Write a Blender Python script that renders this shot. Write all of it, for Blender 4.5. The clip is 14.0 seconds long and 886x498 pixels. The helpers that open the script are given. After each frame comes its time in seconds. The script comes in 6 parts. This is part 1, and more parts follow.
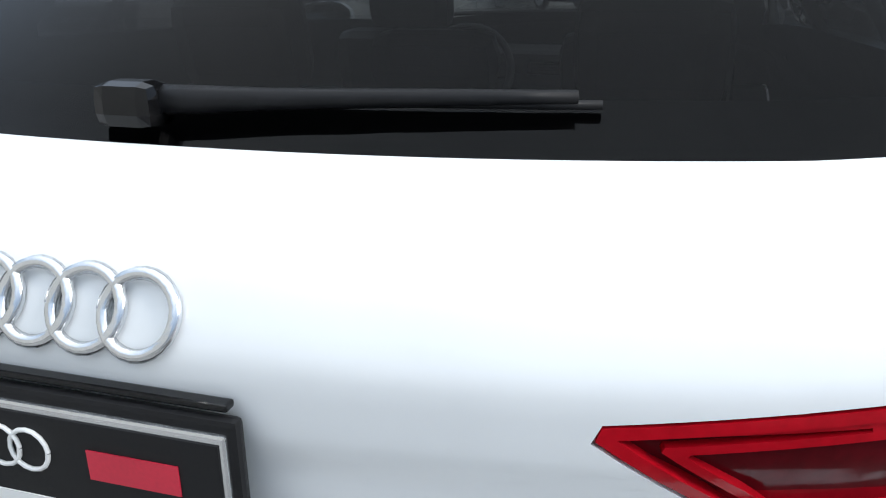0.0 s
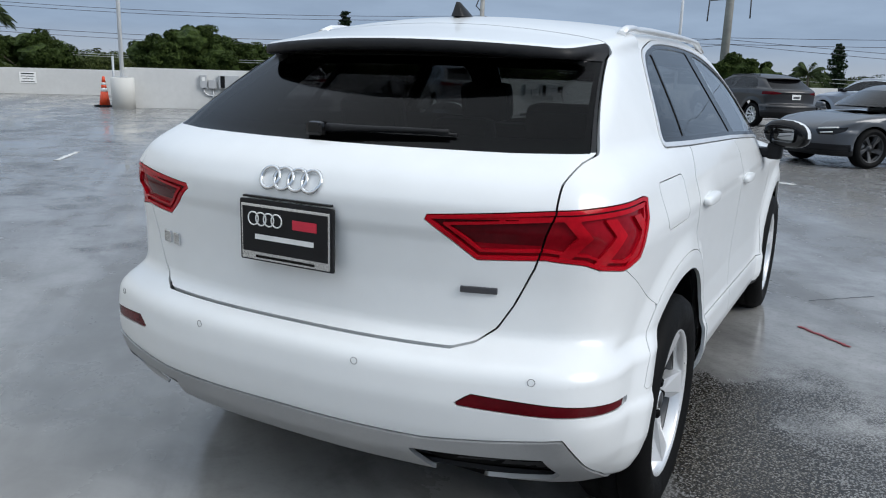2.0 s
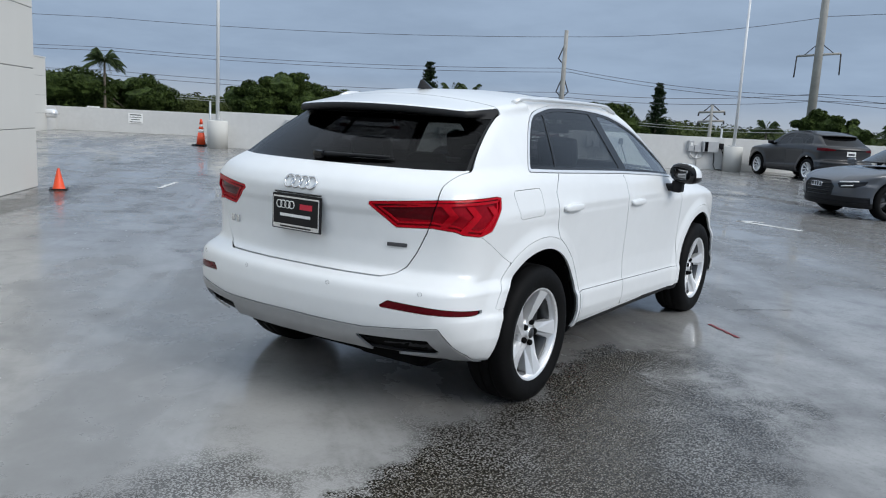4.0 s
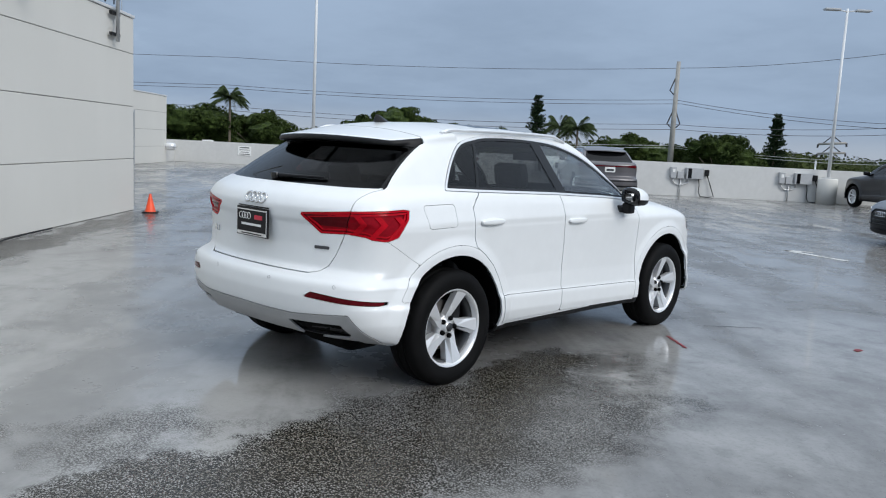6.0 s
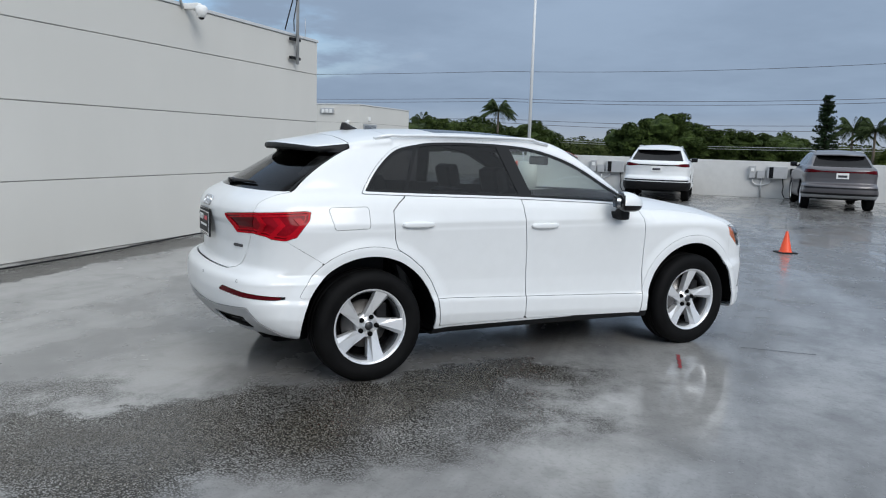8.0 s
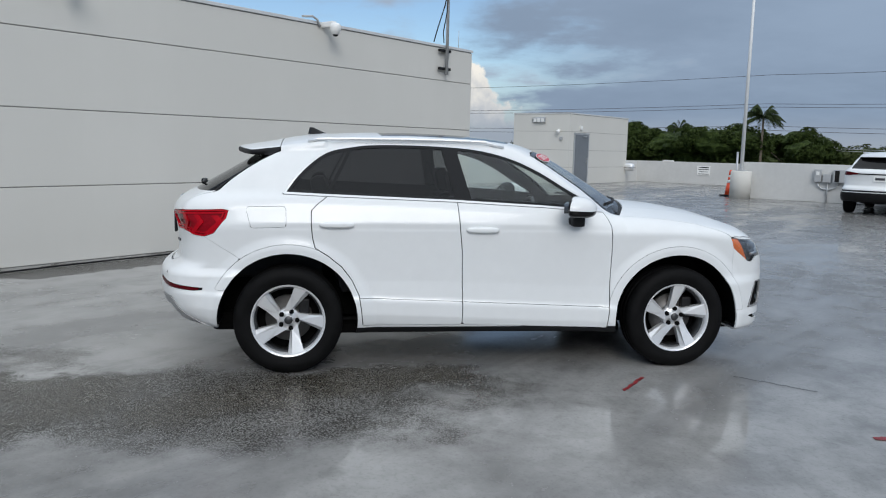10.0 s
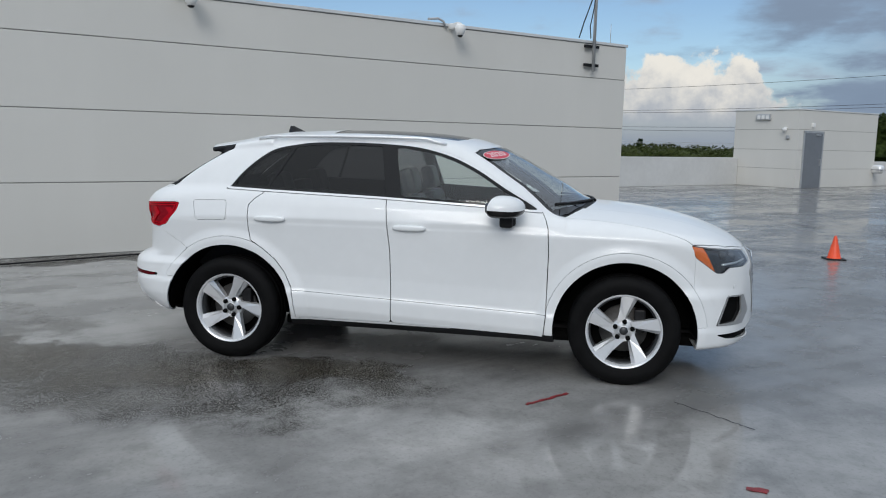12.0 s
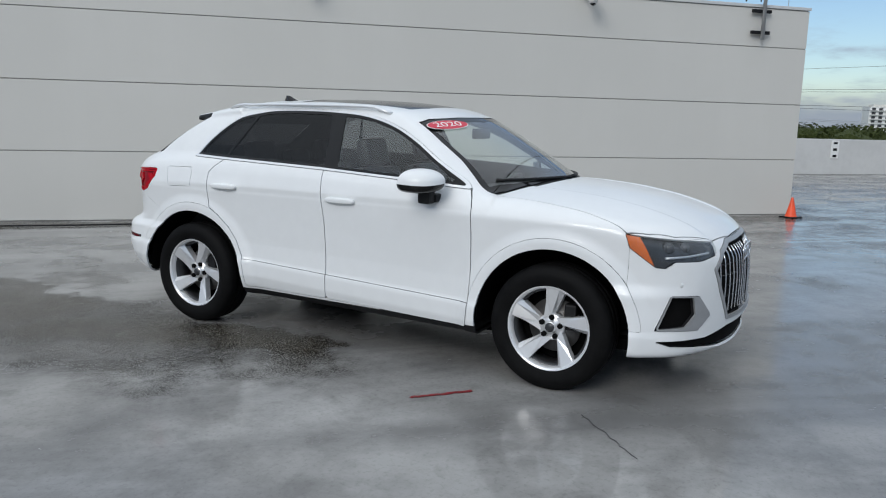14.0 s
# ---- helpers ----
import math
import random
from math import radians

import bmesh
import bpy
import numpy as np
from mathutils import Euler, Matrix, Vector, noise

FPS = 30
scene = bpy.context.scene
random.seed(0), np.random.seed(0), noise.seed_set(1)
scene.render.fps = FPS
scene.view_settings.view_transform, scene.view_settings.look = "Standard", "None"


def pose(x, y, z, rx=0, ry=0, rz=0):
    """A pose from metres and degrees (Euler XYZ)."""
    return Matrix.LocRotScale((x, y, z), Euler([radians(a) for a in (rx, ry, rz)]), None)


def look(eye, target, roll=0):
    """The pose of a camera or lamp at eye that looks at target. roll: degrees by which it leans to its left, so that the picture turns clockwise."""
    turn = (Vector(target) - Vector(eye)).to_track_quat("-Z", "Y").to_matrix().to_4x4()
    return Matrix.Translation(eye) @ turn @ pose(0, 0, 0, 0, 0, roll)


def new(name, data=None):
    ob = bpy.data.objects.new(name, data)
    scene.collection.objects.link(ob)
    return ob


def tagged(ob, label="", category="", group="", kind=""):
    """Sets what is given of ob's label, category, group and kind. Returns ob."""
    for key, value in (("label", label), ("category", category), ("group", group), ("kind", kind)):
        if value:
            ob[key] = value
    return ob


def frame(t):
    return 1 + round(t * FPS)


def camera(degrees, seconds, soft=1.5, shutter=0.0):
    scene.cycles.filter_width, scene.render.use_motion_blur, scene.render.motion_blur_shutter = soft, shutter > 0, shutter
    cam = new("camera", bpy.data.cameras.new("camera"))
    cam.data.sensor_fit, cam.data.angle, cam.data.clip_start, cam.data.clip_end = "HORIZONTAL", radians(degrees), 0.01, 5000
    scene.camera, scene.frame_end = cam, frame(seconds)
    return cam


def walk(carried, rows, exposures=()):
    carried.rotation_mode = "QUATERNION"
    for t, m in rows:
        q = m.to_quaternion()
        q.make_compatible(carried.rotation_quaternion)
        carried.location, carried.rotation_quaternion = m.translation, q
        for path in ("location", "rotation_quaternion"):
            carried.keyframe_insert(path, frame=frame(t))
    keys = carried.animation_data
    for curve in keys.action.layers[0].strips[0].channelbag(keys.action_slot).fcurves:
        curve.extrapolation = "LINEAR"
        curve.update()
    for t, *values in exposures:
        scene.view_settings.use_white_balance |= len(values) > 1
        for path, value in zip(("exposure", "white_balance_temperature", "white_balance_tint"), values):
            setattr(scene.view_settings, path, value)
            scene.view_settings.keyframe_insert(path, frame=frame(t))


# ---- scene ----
cam = camera(59.27, 14.0, soft=1.1)
PATH = [
    (0, (0.431, -2.593, 1.325), (-0.086, -0.784, 0.646), -0.26),
    (0.5, (0.539, -2.754, 1.33), (-0.006, -0.934, 0.705), 0.17),
    (1, (0.738, -3.098, 1.363), (0.045, -1.301, 0.826), 0.65),
    (1.5, (1.056, -3.431, 1.372), (0.217, -1.684, 0.876), 1.18),
    (2, (1.344, -3.785, 1.378), (0.425, -2.065, 0.935), 1.81),
    (2.5, (1.665, -4.122, 1.405), (0.677, -2.431, 0.997), 2.43),
    (3, (2.033, -4.407, 1.416), (0.995, -2.74, 1.037), 2.77),
    (5.5, (3.545, -5.055, 1.426), (2.297, -3.516, 1.151), 3.06),
    (6, (3.926, -4.793, 1.447), (2.59, -3.328, 1.181), 2.92),
    (6.5, (4.258, -4.406, 1.49), (2.818, -3.043, 1.226), 2.74),
    (7, (4.655, -4.015, 1.502), (3.1, -2.785, 1.236), 2.39),
    (7.5, (4.984, -3.577, 1.497), (3.321, -2.499, 1.228), 2.09),
    (8, (5.296, -3.147, 1.502), (3.539, -2.23, 1.232), 1.78),
    (10.5, (5.999, -0.556, 1.516), (4.022, -0.415, 1.252), 1.40),
    (11, (6.012, -0.027, 1.539), (4.03, -0.046, 1.272), 1.33),
    (11.5, (5.937, 0.504, 1.544), (3.964, 0.322, 1.276), 1.22),
    (12, (5.851, 1.042, 1.531), (3.9, 0.696, 1.256), 1.18),
    (12.5, (5.643, 1.532, 1.501), (3.729, 1.026, 1.217), 1.17),
    (13, (5.44, 1.992, 1.49), (3.575, 1.333, 1.196), 1.23),
    (13.5, (5.192, 2.438, 1.497), (3.386, 1.637, 1.182), 1.44),
    (14, (4.853, 2.792, 1.496), (3.115, 1.861, 1.16), 1.50),
]
EXPOSURES = [(0.0, 0.7), (0.8, 0.75), (1.1, 0.6), (1.4, 0.35), (1.7, 0.25), (3.0, 0.22), (5.3, 0.22), (6.5, 0.24), (8.0, 0.13), (10.5, -0.06), (12.5, -0.18), (14.0, -0.08)]
walk(cam, [(t, look(eye, target, roll)) for t, eye, target, roll in PATH], EXPOSURES)

# ---- world and light ----
ZENITH, BLUE = 3.9, 0.105
SUN_AZ, SUN_EL = 90.0, 33.0  # compass degrees from +y towards +x, and height


def sky_world():
    """An overcast sky, brighter overhead, with a clear gap and a white cloud heap low in the west."""
    w = bpy.data.worlds.new("sky")
    scene.world = w
    w.use_nodes = True
    nt = w.node_tree
    nt.nodes.clear()

    def nd(kind, **ins):
        n = nt.nodes.new("ShaderNode" + kind)
        for k, v in ins.items():
            k = int(k[1:]) if k[0] == "i" and k[1:].isdigit() else k.replace("_", " ")
            if isinstance(v, bpy.types.NodeSocket):
                nt.links.new(v, n.inputs[k])
            else:
                n.inputs[k].default_value = v
        return n

    def m(op, a, b=0.0, c=0.0):
        n = nd("Math", i0=a, i1=b, i2=c)
        n.operation = op
        return n.outputs[0]

    def step(v, a, b, lo=0.0, hi=1.0):
        n = nd("MapRange", Value=v, From_Min=a, From_Max=b, To_Min=lo, To_Max=hi)
        n.interpolation_type = "SMOOTHSTEP"
        return n.outputs[0]

    def mix(f, a, b):
        n = nt.nodes.new("ShaderNodeMix")
        n.data_type = "RGBA"
        for k, v in ((0, f), (6, a), (7, b)):
            if isinstance(v, bpy.types.NodeSocket):
                nt.links.new(v, n.inputs[k])
            else:
                n.inputs[k].default_value = (*v, 1) if isinstance(v, tuple) else v
        return n.outputs[2]

    sky = nd("TexSky")
    sky.sky_type, sky.sun_disc = "NISHITA", False
    sky.sun_elevation, sky.sun_rotation = radians(SUN_EL), radians(SUN_AZ)
    sky.dust_density, sky.ozone_density = 0.6, 1.6
    way = nd("TexCoord").outputs["Generated"]
    sep = nd("SeparateXYZ", Vector=way)
    x, y, z = sep.outputs
    bearing = m("MULTIPLY", m("ARCTAN2", m("MULTIPLY", x, -1.0), y), 57.2958)
    height = m("MULTIPLY", m("ARCSINE", z), 57.2958)
    # cloud texture, drawn on a flat layer overhead
    flat = nd("CombineXYZ", X=m("DIVIDE", x, m("ADD", m("ABSOLUTE", z), 0.16)), Y=m("DIVIDE", y, m("ADD", m("ABSOLUTE", z), 0.16)), Z=0.0)
    big = nd("TexNoise", Vector=flat.outputs[0], Scale=0.9, Detail=6.0, Roughness=0.55).outputs["Fac"]
    small = nd("TexNoise", Vector=flat.outputs[0], Scale=3.2, Detail=6.0, Roughness=0.6).outputs["Fac"]
    cloud = m("ADD", m("MULTIPLY", big, 0.78), m("MULTIPLY", small, 0.22))
    grey = mix(step(cloud, 0.36, 0.66), (0.212, 0.280, 0.382), (0.254, 0.332, 0.446))
    grey = mix(step(height, 12.0, 55.0), grey, mix(step(cloud, 0.36, 0.66), (0.228, 0.252, 0.282), (0.303, 0.328, 0.357)))
    lift = step(height, 4.0, 75.0, 1.12, ZENITH)
    over = nd("VectorMath", i0=grey, i3=lift)
    over.operation = "SCALE"
    blue = nd("VectorMath", i0=sky.outputs[0], i3=BLUE)
    blue.operation = "SCALE"
    cool = nd("VectorMath", i0=blue.outputs[0], i1=(0.88, 0.97, 1.07))
    cool.operation = "MULTIPLY"
    # clear gap round one bearing
    off = m("DIVIDE", m("SUBTRACT", bearing, 98.0), 27.0)
    offh = m("DIVIDE", m("SUBTRACT", height, 9.0), 11.0)
    gap = m("SUBTRACT", 1.0, m("SQRT", m("ADD", m("MULTIPLY", off, off), m("MULTIPLY", offh, offh))))
    gap = m("ADD", gap, m("MULTIPLY", m("SUBTRACT", cloud, 0.5), 2.6))
    col = mix(step(gap, -0.10, 0.35), over.outputs[0], mix(step(cloud, 0.50, 0.66), cool.outputs[0], (0.36, 0.43, 0.54)))
    # cumulus heap
    pos = nd("CombineXYZ", X=bearing, Y=height, Z=0.0)
    lump = nd("TexNoise", Vector=pos.outputs[0], Scale=0.28, Detail=7.0, Roughness=0.58).outputs["Fac"]
    hx = m("DIVIDE", m("SUBTRACT", bearing, 82.0), 7.5)
    hy = m("DIVIDE", height, 6.4)
    heap = m("SUBTRACT", 1.0, m("SQRT", m("ADD", m("MULTIPLY", hx, hx), m("MULTIPLY", hy, hy))))
    heap = m("ADD", heap, m("MULTIPLY", m("SUBTRACT", lump, 0.52), 1.5))
    shade = nd("TexNoise", Vector=pos.outputs[0], Scale=0.5, Detail=6.0, Roughness=0.6).outputs["Fac"]
    white = mix(step(m("ADD", m("MULTIPLY", shade, 0.6), m("DIVIDE", height, 14.0)), 0.35, 0.75), (0.46, 0.50, 0.56), (0.93, 0.90, 0.83))
    col = mix(m("MULTIPLY", step(heap, 0.02, 0.13), step(height, 0.2, 2.2)), col, white)
    haze = step(height, 0.0, 3.0)
    col = mix(haze, (0.34, 0.39, 0.46), col)
    bg = nd("Background", Color=col, Strength=1.0)
    out = nd("OutputWorld", Surface=bg.outputs[0])


sky_world()
sun = new("sun", bpy.data.lights.new("sun", "SUN"))
sun.data.energy, sun.data.angle, sun.data.color = 1.5, radians(30), (1.0, 0.98, 0.95)
sun.matrix_world = look((0, 0, 30), Vector((0, 0, 30)) - Vector((math.sin(radians(SUN_AZ)) * math.cos(radians(SUN_EL)), math.cos(radians(SUN_AZ)) * math.cos(radians(SUN_EL)), math.sin(radians(SUN_EL)))))


# ---- building helpers ----
def part(name, data, material, parent=None, label=""):
    """Links a bmesh or a mesh as one mesh object under a thing or under a part."""
    if isinstance(data, bmesh.types.BMesh):
        me = bpy.data.meshes.new(name)
        data.to_mesh(me)
        data.free()
    else:
        me = data
    if material is not None and not me.materials:
        me.materials.append(material)
    ob = new(name, me)
    if parent is not None:
        ob.parent = parent
    if label:
        tagged(ob, label)
    return ob


def thing(name, label, category, m=None, group="", kind=""):
    ob = new(name)
    ob.empty_display_size = 0.2
    if m is not None:
        ob.matrix_world = m
    return tagged(ob, label, category, group, kind)


def mesh_of(name, verts, faces, normals=None, smooth=True):
    me = bpy.data.meshes.new(name)
    me.from_pydata([tuple(v) for v in verts], [], faces)
    if smooth:
        me.polygons.foreach_set("use_smooth", [True] * len(me.polygons))
    if normals is not None:
        me.normals_split_custom_set_from_vertices([tuple(n) for n in normals])
    me.update()
    return me


def box(bm, cx, cy, cz, sx, sy, sz, bevel=0.0, m=None):
    """A box centred at c with sides s, its edges rounded."""
    r = bmesh.ops.create_cube(bm, size=1.0)
    vs = r["verts"]
    for v in vs:
        v.co = Vector((cx + v.co.x * sx, cy + v.co.y * sy, cz + v.co.z * sz))
    if bevel > 0:
        es = list({e for v in vs for e in v.link_edges})
        rb = bmesh.ops.bevel(bm, geom=es, offset=bevel, segments=2, affect="EDGES", profile=0.6)
        vs = list({v for f in rb["faces"] for v in f.verts} | {v for v in vs if v.is_valid})
    if m is not None:
        bmesh.ops.transform(bm, matrix=m, verts=vs)
    return vs


def boxes(*rows, m=None):
    bm = bmesh.new()
    for r in rows:
        box(bm, *r, m=m)
    return bm


def tube(bm, pts, radius, sides=8, cap=True):
    """A round bar along points; radius is a number or one for each point."""
    pts = [Vector(p) for p in pts]
    rs = radius if isinstance(radius, (list, tuple)) else [radius] * len(pts)
    rings, ref = [], None
    for i, p in enumerate(pts):
        d = (pts[min(i + 1, len(pts) - 1)] - pts[max(i - 1, 0)]).normalized()
        if ref is None:
            ref = d.orthogonal().normalized()
        ref = (ref - d * ref.dot(d)).normalized()
        side = d.cross(ref)
        rings.append([bm.verts.new(p + (ref * math.cos(a) + side * math.sin(a)) * rs[i])
                      for a in (2 * math.pi * k / sides for k in range(sides))])
    for a, b in zip(rings, rings[1:]):
        for k in range(sides):
            bm.faces.new((a[k], a[(k + 1) % sides], b[(k + 1) % sides], b[k])).smooth = True
    if cap:
        bm.faces.new(rings[0][::-1])
        bm.faces.new(rings[-1])
    return bm


def lathe(bm, prof, steps=32, axis="z", at=(0, 0, 0)):
    """Turns a profile of (radius, height) round an axis."""
    rings = []
    for k in range(steps):
        a = 2 * math.pi * k / steps
        c, s = math.cos(a), math.sin(a)
        ring = []
        for r, h in prof:
            p = (r * c, r * s, h) if axis == "z" else (h, r * c, r * s)
            ring.append(bm.verts.new(Vector(p) + Vector(at)))
        rings.append(ring)
    for k in range(steps):
        a, b = rings[k], rings[(k + 1) % steps]
        for i in range(len(prof) - 1):
            if prof[i][0] < 1e-6 and prof[i + 1][0] < 1e-6:
                continue
            bm.faces.new((a[i], b[i], b[i + 1], a[i + 1])).smooth = True
    bmesh.ops.remove_doubles(bm, verts=bm.verts[:], dist=1e-5)
    return bm


def plate(outline, depth, bevel=0.0):
    """An outline of (x, y) made into a slab from z = 0 up to depth."""
    bm = bmesh.new()
    f = bm.faces.new([bm.verts.new((x, y, 0)) for x, y in outline])
    r = bmesh.ops.extrude_face_region(bm, geom=[f])
    top = [v for v in r["geom"] if isinstance(v, bmesh.types.BMVert)]
    for v in top:
        v.co.z += depth
    bmesh.ops.recalc_face_normals(bm, faces=bm.faces[:])
    if bevel:
        es = [e for e in bm.edges if all(v in set(top) for v in e.verts)]
        bmesh.ops.bevel(bm, geom=es, offset=bevel, segments=2, affect="EDGES")
    return bm


# ---- smooth solids for vehicles ----
def spline(pts, blur=0.05):
    """A smooth curve through about the given (v, value) pairs."""
    v, w = np.array(pts, float).T
    xs = np.linspace(v[0] - 0.5, v[-1] + 0.5, 1200)
    tab = np.interp(xs, v, w)
    lo, hi = (w[1] - w[0]) / (v[1] - v[0]), (w[-1] - w[-2]) / (v[-1] - v[-2])
    tab = np.where(xs < v[0], w[0] + lo * (xs - v[0]), np.where(xs > v[-1], w[-1] + hi * (xs - v[-1]), tab))
    n = max(1, int(3 * blur / (xs[1] - xs[0])))
    ker = np.exp(-0.5 * (np.arange(-n, n + 1) * (xs[1] - xs[0]) / max(blur, 1e-4)) ** 2)
    tab = np.convolve(np.pad(tab, n, mode="reflect", reflect_type="odd"), ker / ker.sum(), mode="valid")
    return lambda q: np.interp(q, xs, tab)


def smax(a, b, k):
    h = np.maximum(k - np.abs(a - b), 0) / k
    return np.maximum(a, b) + h * h * k * 0.25


def smin(a, b, k):
    return -smax(-a, -b, k)


def ramp(v, a, b):
    t = np.clip((v - a) / (b - a), 0, 1)
    return t * t * (3 - 2 * t)


def poly_dist(q, r, pts, soft=0.0):
    """Signed distance of (q, r) to a closed outline, negative within, its corners rounded by soft."""
    p = np.array(pts, float)
    d = np.full(np.shape(q), 1e9)
    inside = np.zeros(np.shape(q), bool)
    for (ax, ay), (bx, by) in zip(p, np.roll(p, -1, 0)):
        ex, ey = bx - ax, by - ay
        wx, wy = q - ax, r - ay
        t = np.clip((wx * ex + wy * ey) / (ex * ex + ey * ey + 1e-12), 0, 1)
        d = np.minimum(d, (wx - ex * t) ** 2 + (wy - ey * t) ** 2)
        cross = ((ay > r) != (by > r)) & (q < ex * (r - ay) / (ey if abs(ey) > 1e-12 else 1e-12) + ax)
        inside ^= cross
    d = np.sqrt(d)
    return np.where(inside, -d, d) - soft


class Skin:
    """A polygon skin with a normal at each point, which can be cut along the zero line of a field."""

    def __init__(self, v, n, faces):
        self.v, self.n, self.faces = v, n, faces

    def cut(self, field):
        """Returns two skins: where the field is negative, and where it is not."""
        f = field(self.v[:, 0], self.v[:, 1], self.v[:, 2])
        f = np.where(np.abs(f) < 1e-7, 1e-7, f)
        v, n, made = list(self.v), list(self.n), {}
        neg = f < 0
        low, high = [], []
        for face in self.faces:
            s = [neg[i] for i in face]
            if all(s):
                low.append(face)
            elif not any(s):
                high.append(face)
            else:
                a, b = [], []
                for i, j in zip(face, face[1:] + face[:1]):
                    (a if neg[i] else b).append(i)
                    if neg[i] != neg[j]:
                        key = (i, j) if i < j else (j, i)
                        if key not in made:
                            p, q = self.v[key[0]], self.v[key[1]]
                            t0, t1, f0 = 0.0, 1.0, f[key[0]]
                            t = f[key[0]] / (f[key[0]] - f[key[1]])
                            for _ in range(3):
                                m = p + (q - p) * t
                                fm = field(m[0:1], m[1:2], m[2:3])[0]
                                if (fm < 0) == (f0 < 0):
                                    t0 = t
                                else:
                                    t1 = t
                                t = 0.5 * (t0 + t1) if abs(fm) > 1e-5 else t
                                if abs(fm) <= 1e-5:
                                    break
                            made[key] = len(v)
                            v.append(p + (q - p) * t)
                            nn = self.n[key[0]] * (1 - t) + self.n[key[1]] * t
                            n.append(nn / (np.linalg.norm(nn) + 1e-12))
                        a.append(made[key])
                        b.append(made[key])
                if len(a) > 2:
                    low.append(a)
                if len(b) > 2:
                    high.append(b)
        v, n = np.array(v), np.array(n)
        return Skin(v, n, low), Skin(v, n, high)

    def gap(self, field, width=0.004):
        """The same with a strip of the skin left out along the line."""
        low, rest = self.cut(lambda x, y, z: field(x, y, z) + width / 2)
        _, high = rest.cut(lambda x, y, z: field(x, y, z) - width / 2)
        return low, high

    def drop(self, field):
        return self.cut(field)[1]

    def plus(self, other):
        k = len(self.v)
        return Skin(np.vstack([self.v, other.v]), np.vstack([self.n, other.n]), self.faces + [[i + k for i in f] for f in other.faces])

    def mirrored(self):
        s = np.array([-1, 1, 1])
        return Skin(self.v * s, self.n * s, [f[::-1] for f in self.faces])

    def both(self):
        return self.plus(self.mirrored())

    def fine(self, times=1):
        """Each face split into smaller ones."""
        me = self
        for _ in range(times):
            v, n, faces, made = list(me.v), list(me.n), [], {}

            def put(ids, key):
                if key not in made:
                    made[key] = len(v)
                    v.append(np.mean([me.v[i] for i in ids], axis=0))
                    nn = np.mean([me.n[i] for i in ids], axis=0)
                    n.append(nn / (np.linalg.norm(nn) + 1e-12))
                return made[key]

            for k, f in enumerate(me.faces):
                c = put(f, ("c", k))
                mids = [put((a, b), (min(a, b), max(a, b))) for a, b in zip(f, f[1:] + f[:1])]
                for i in range(len(f)):
                    faces.append([f[i], mids[i], c, mids[i - 1]])
            me = Skin(np.array(v), np.array(n), faces)
        return me

    def pushed(self, d):
        return Skin(self.v + self.n * d, self.n, self.faces)

    def mesh(self, name, rim=0.012):
        """The mesh, its open edges folded inwards by rim."""
        used = sorted({i for f in self.faces for i in f})
        at = {i: k for k, i in enumerate(used)}
        v = [self.v[i] for i in used]
        n = [self.n[i] for i in used]
        faces = [[at[i] for i in f] for f in self.faces]
        if rim > 0:
            seen = set()
            for f in faces:
                for e in zip(f, f[1:] + f[:1]):
                    seen.add(e)
            edge = [e for e in seen if (e[1], e[0]) not in seen and not (abs(v[e[0]][0]) < 1e-4 and abs(v[e[1]][0]) < 1e-4)]
            copies = {}
            for a, b in edge:
                d = v[b] - v[a]
                m = np.cross(d, n[a])
                m = m / (np.linalg.norm(m) + 1e-12)
                for i in (a, b):
                    copies.setdefault(i, np.zeros(3))
                    copies[i] = copies[i] + m
            outer, inner = {}, {}
            for i, m in copies.items():
                m = m / (np.linalg.norm(m) + 1e-12)
                outer[i] = len(v)
                v.append(v[i])
                n.append(m)
                inner[i] = len(v)
                v.append(v[i] - n[i] * rim)
                n.append(m)
            for a, b in edge:
                faces.append([outer[b], outer[a], inner[a], inner[b]])
        return mesh_of(name, v, faces, n)


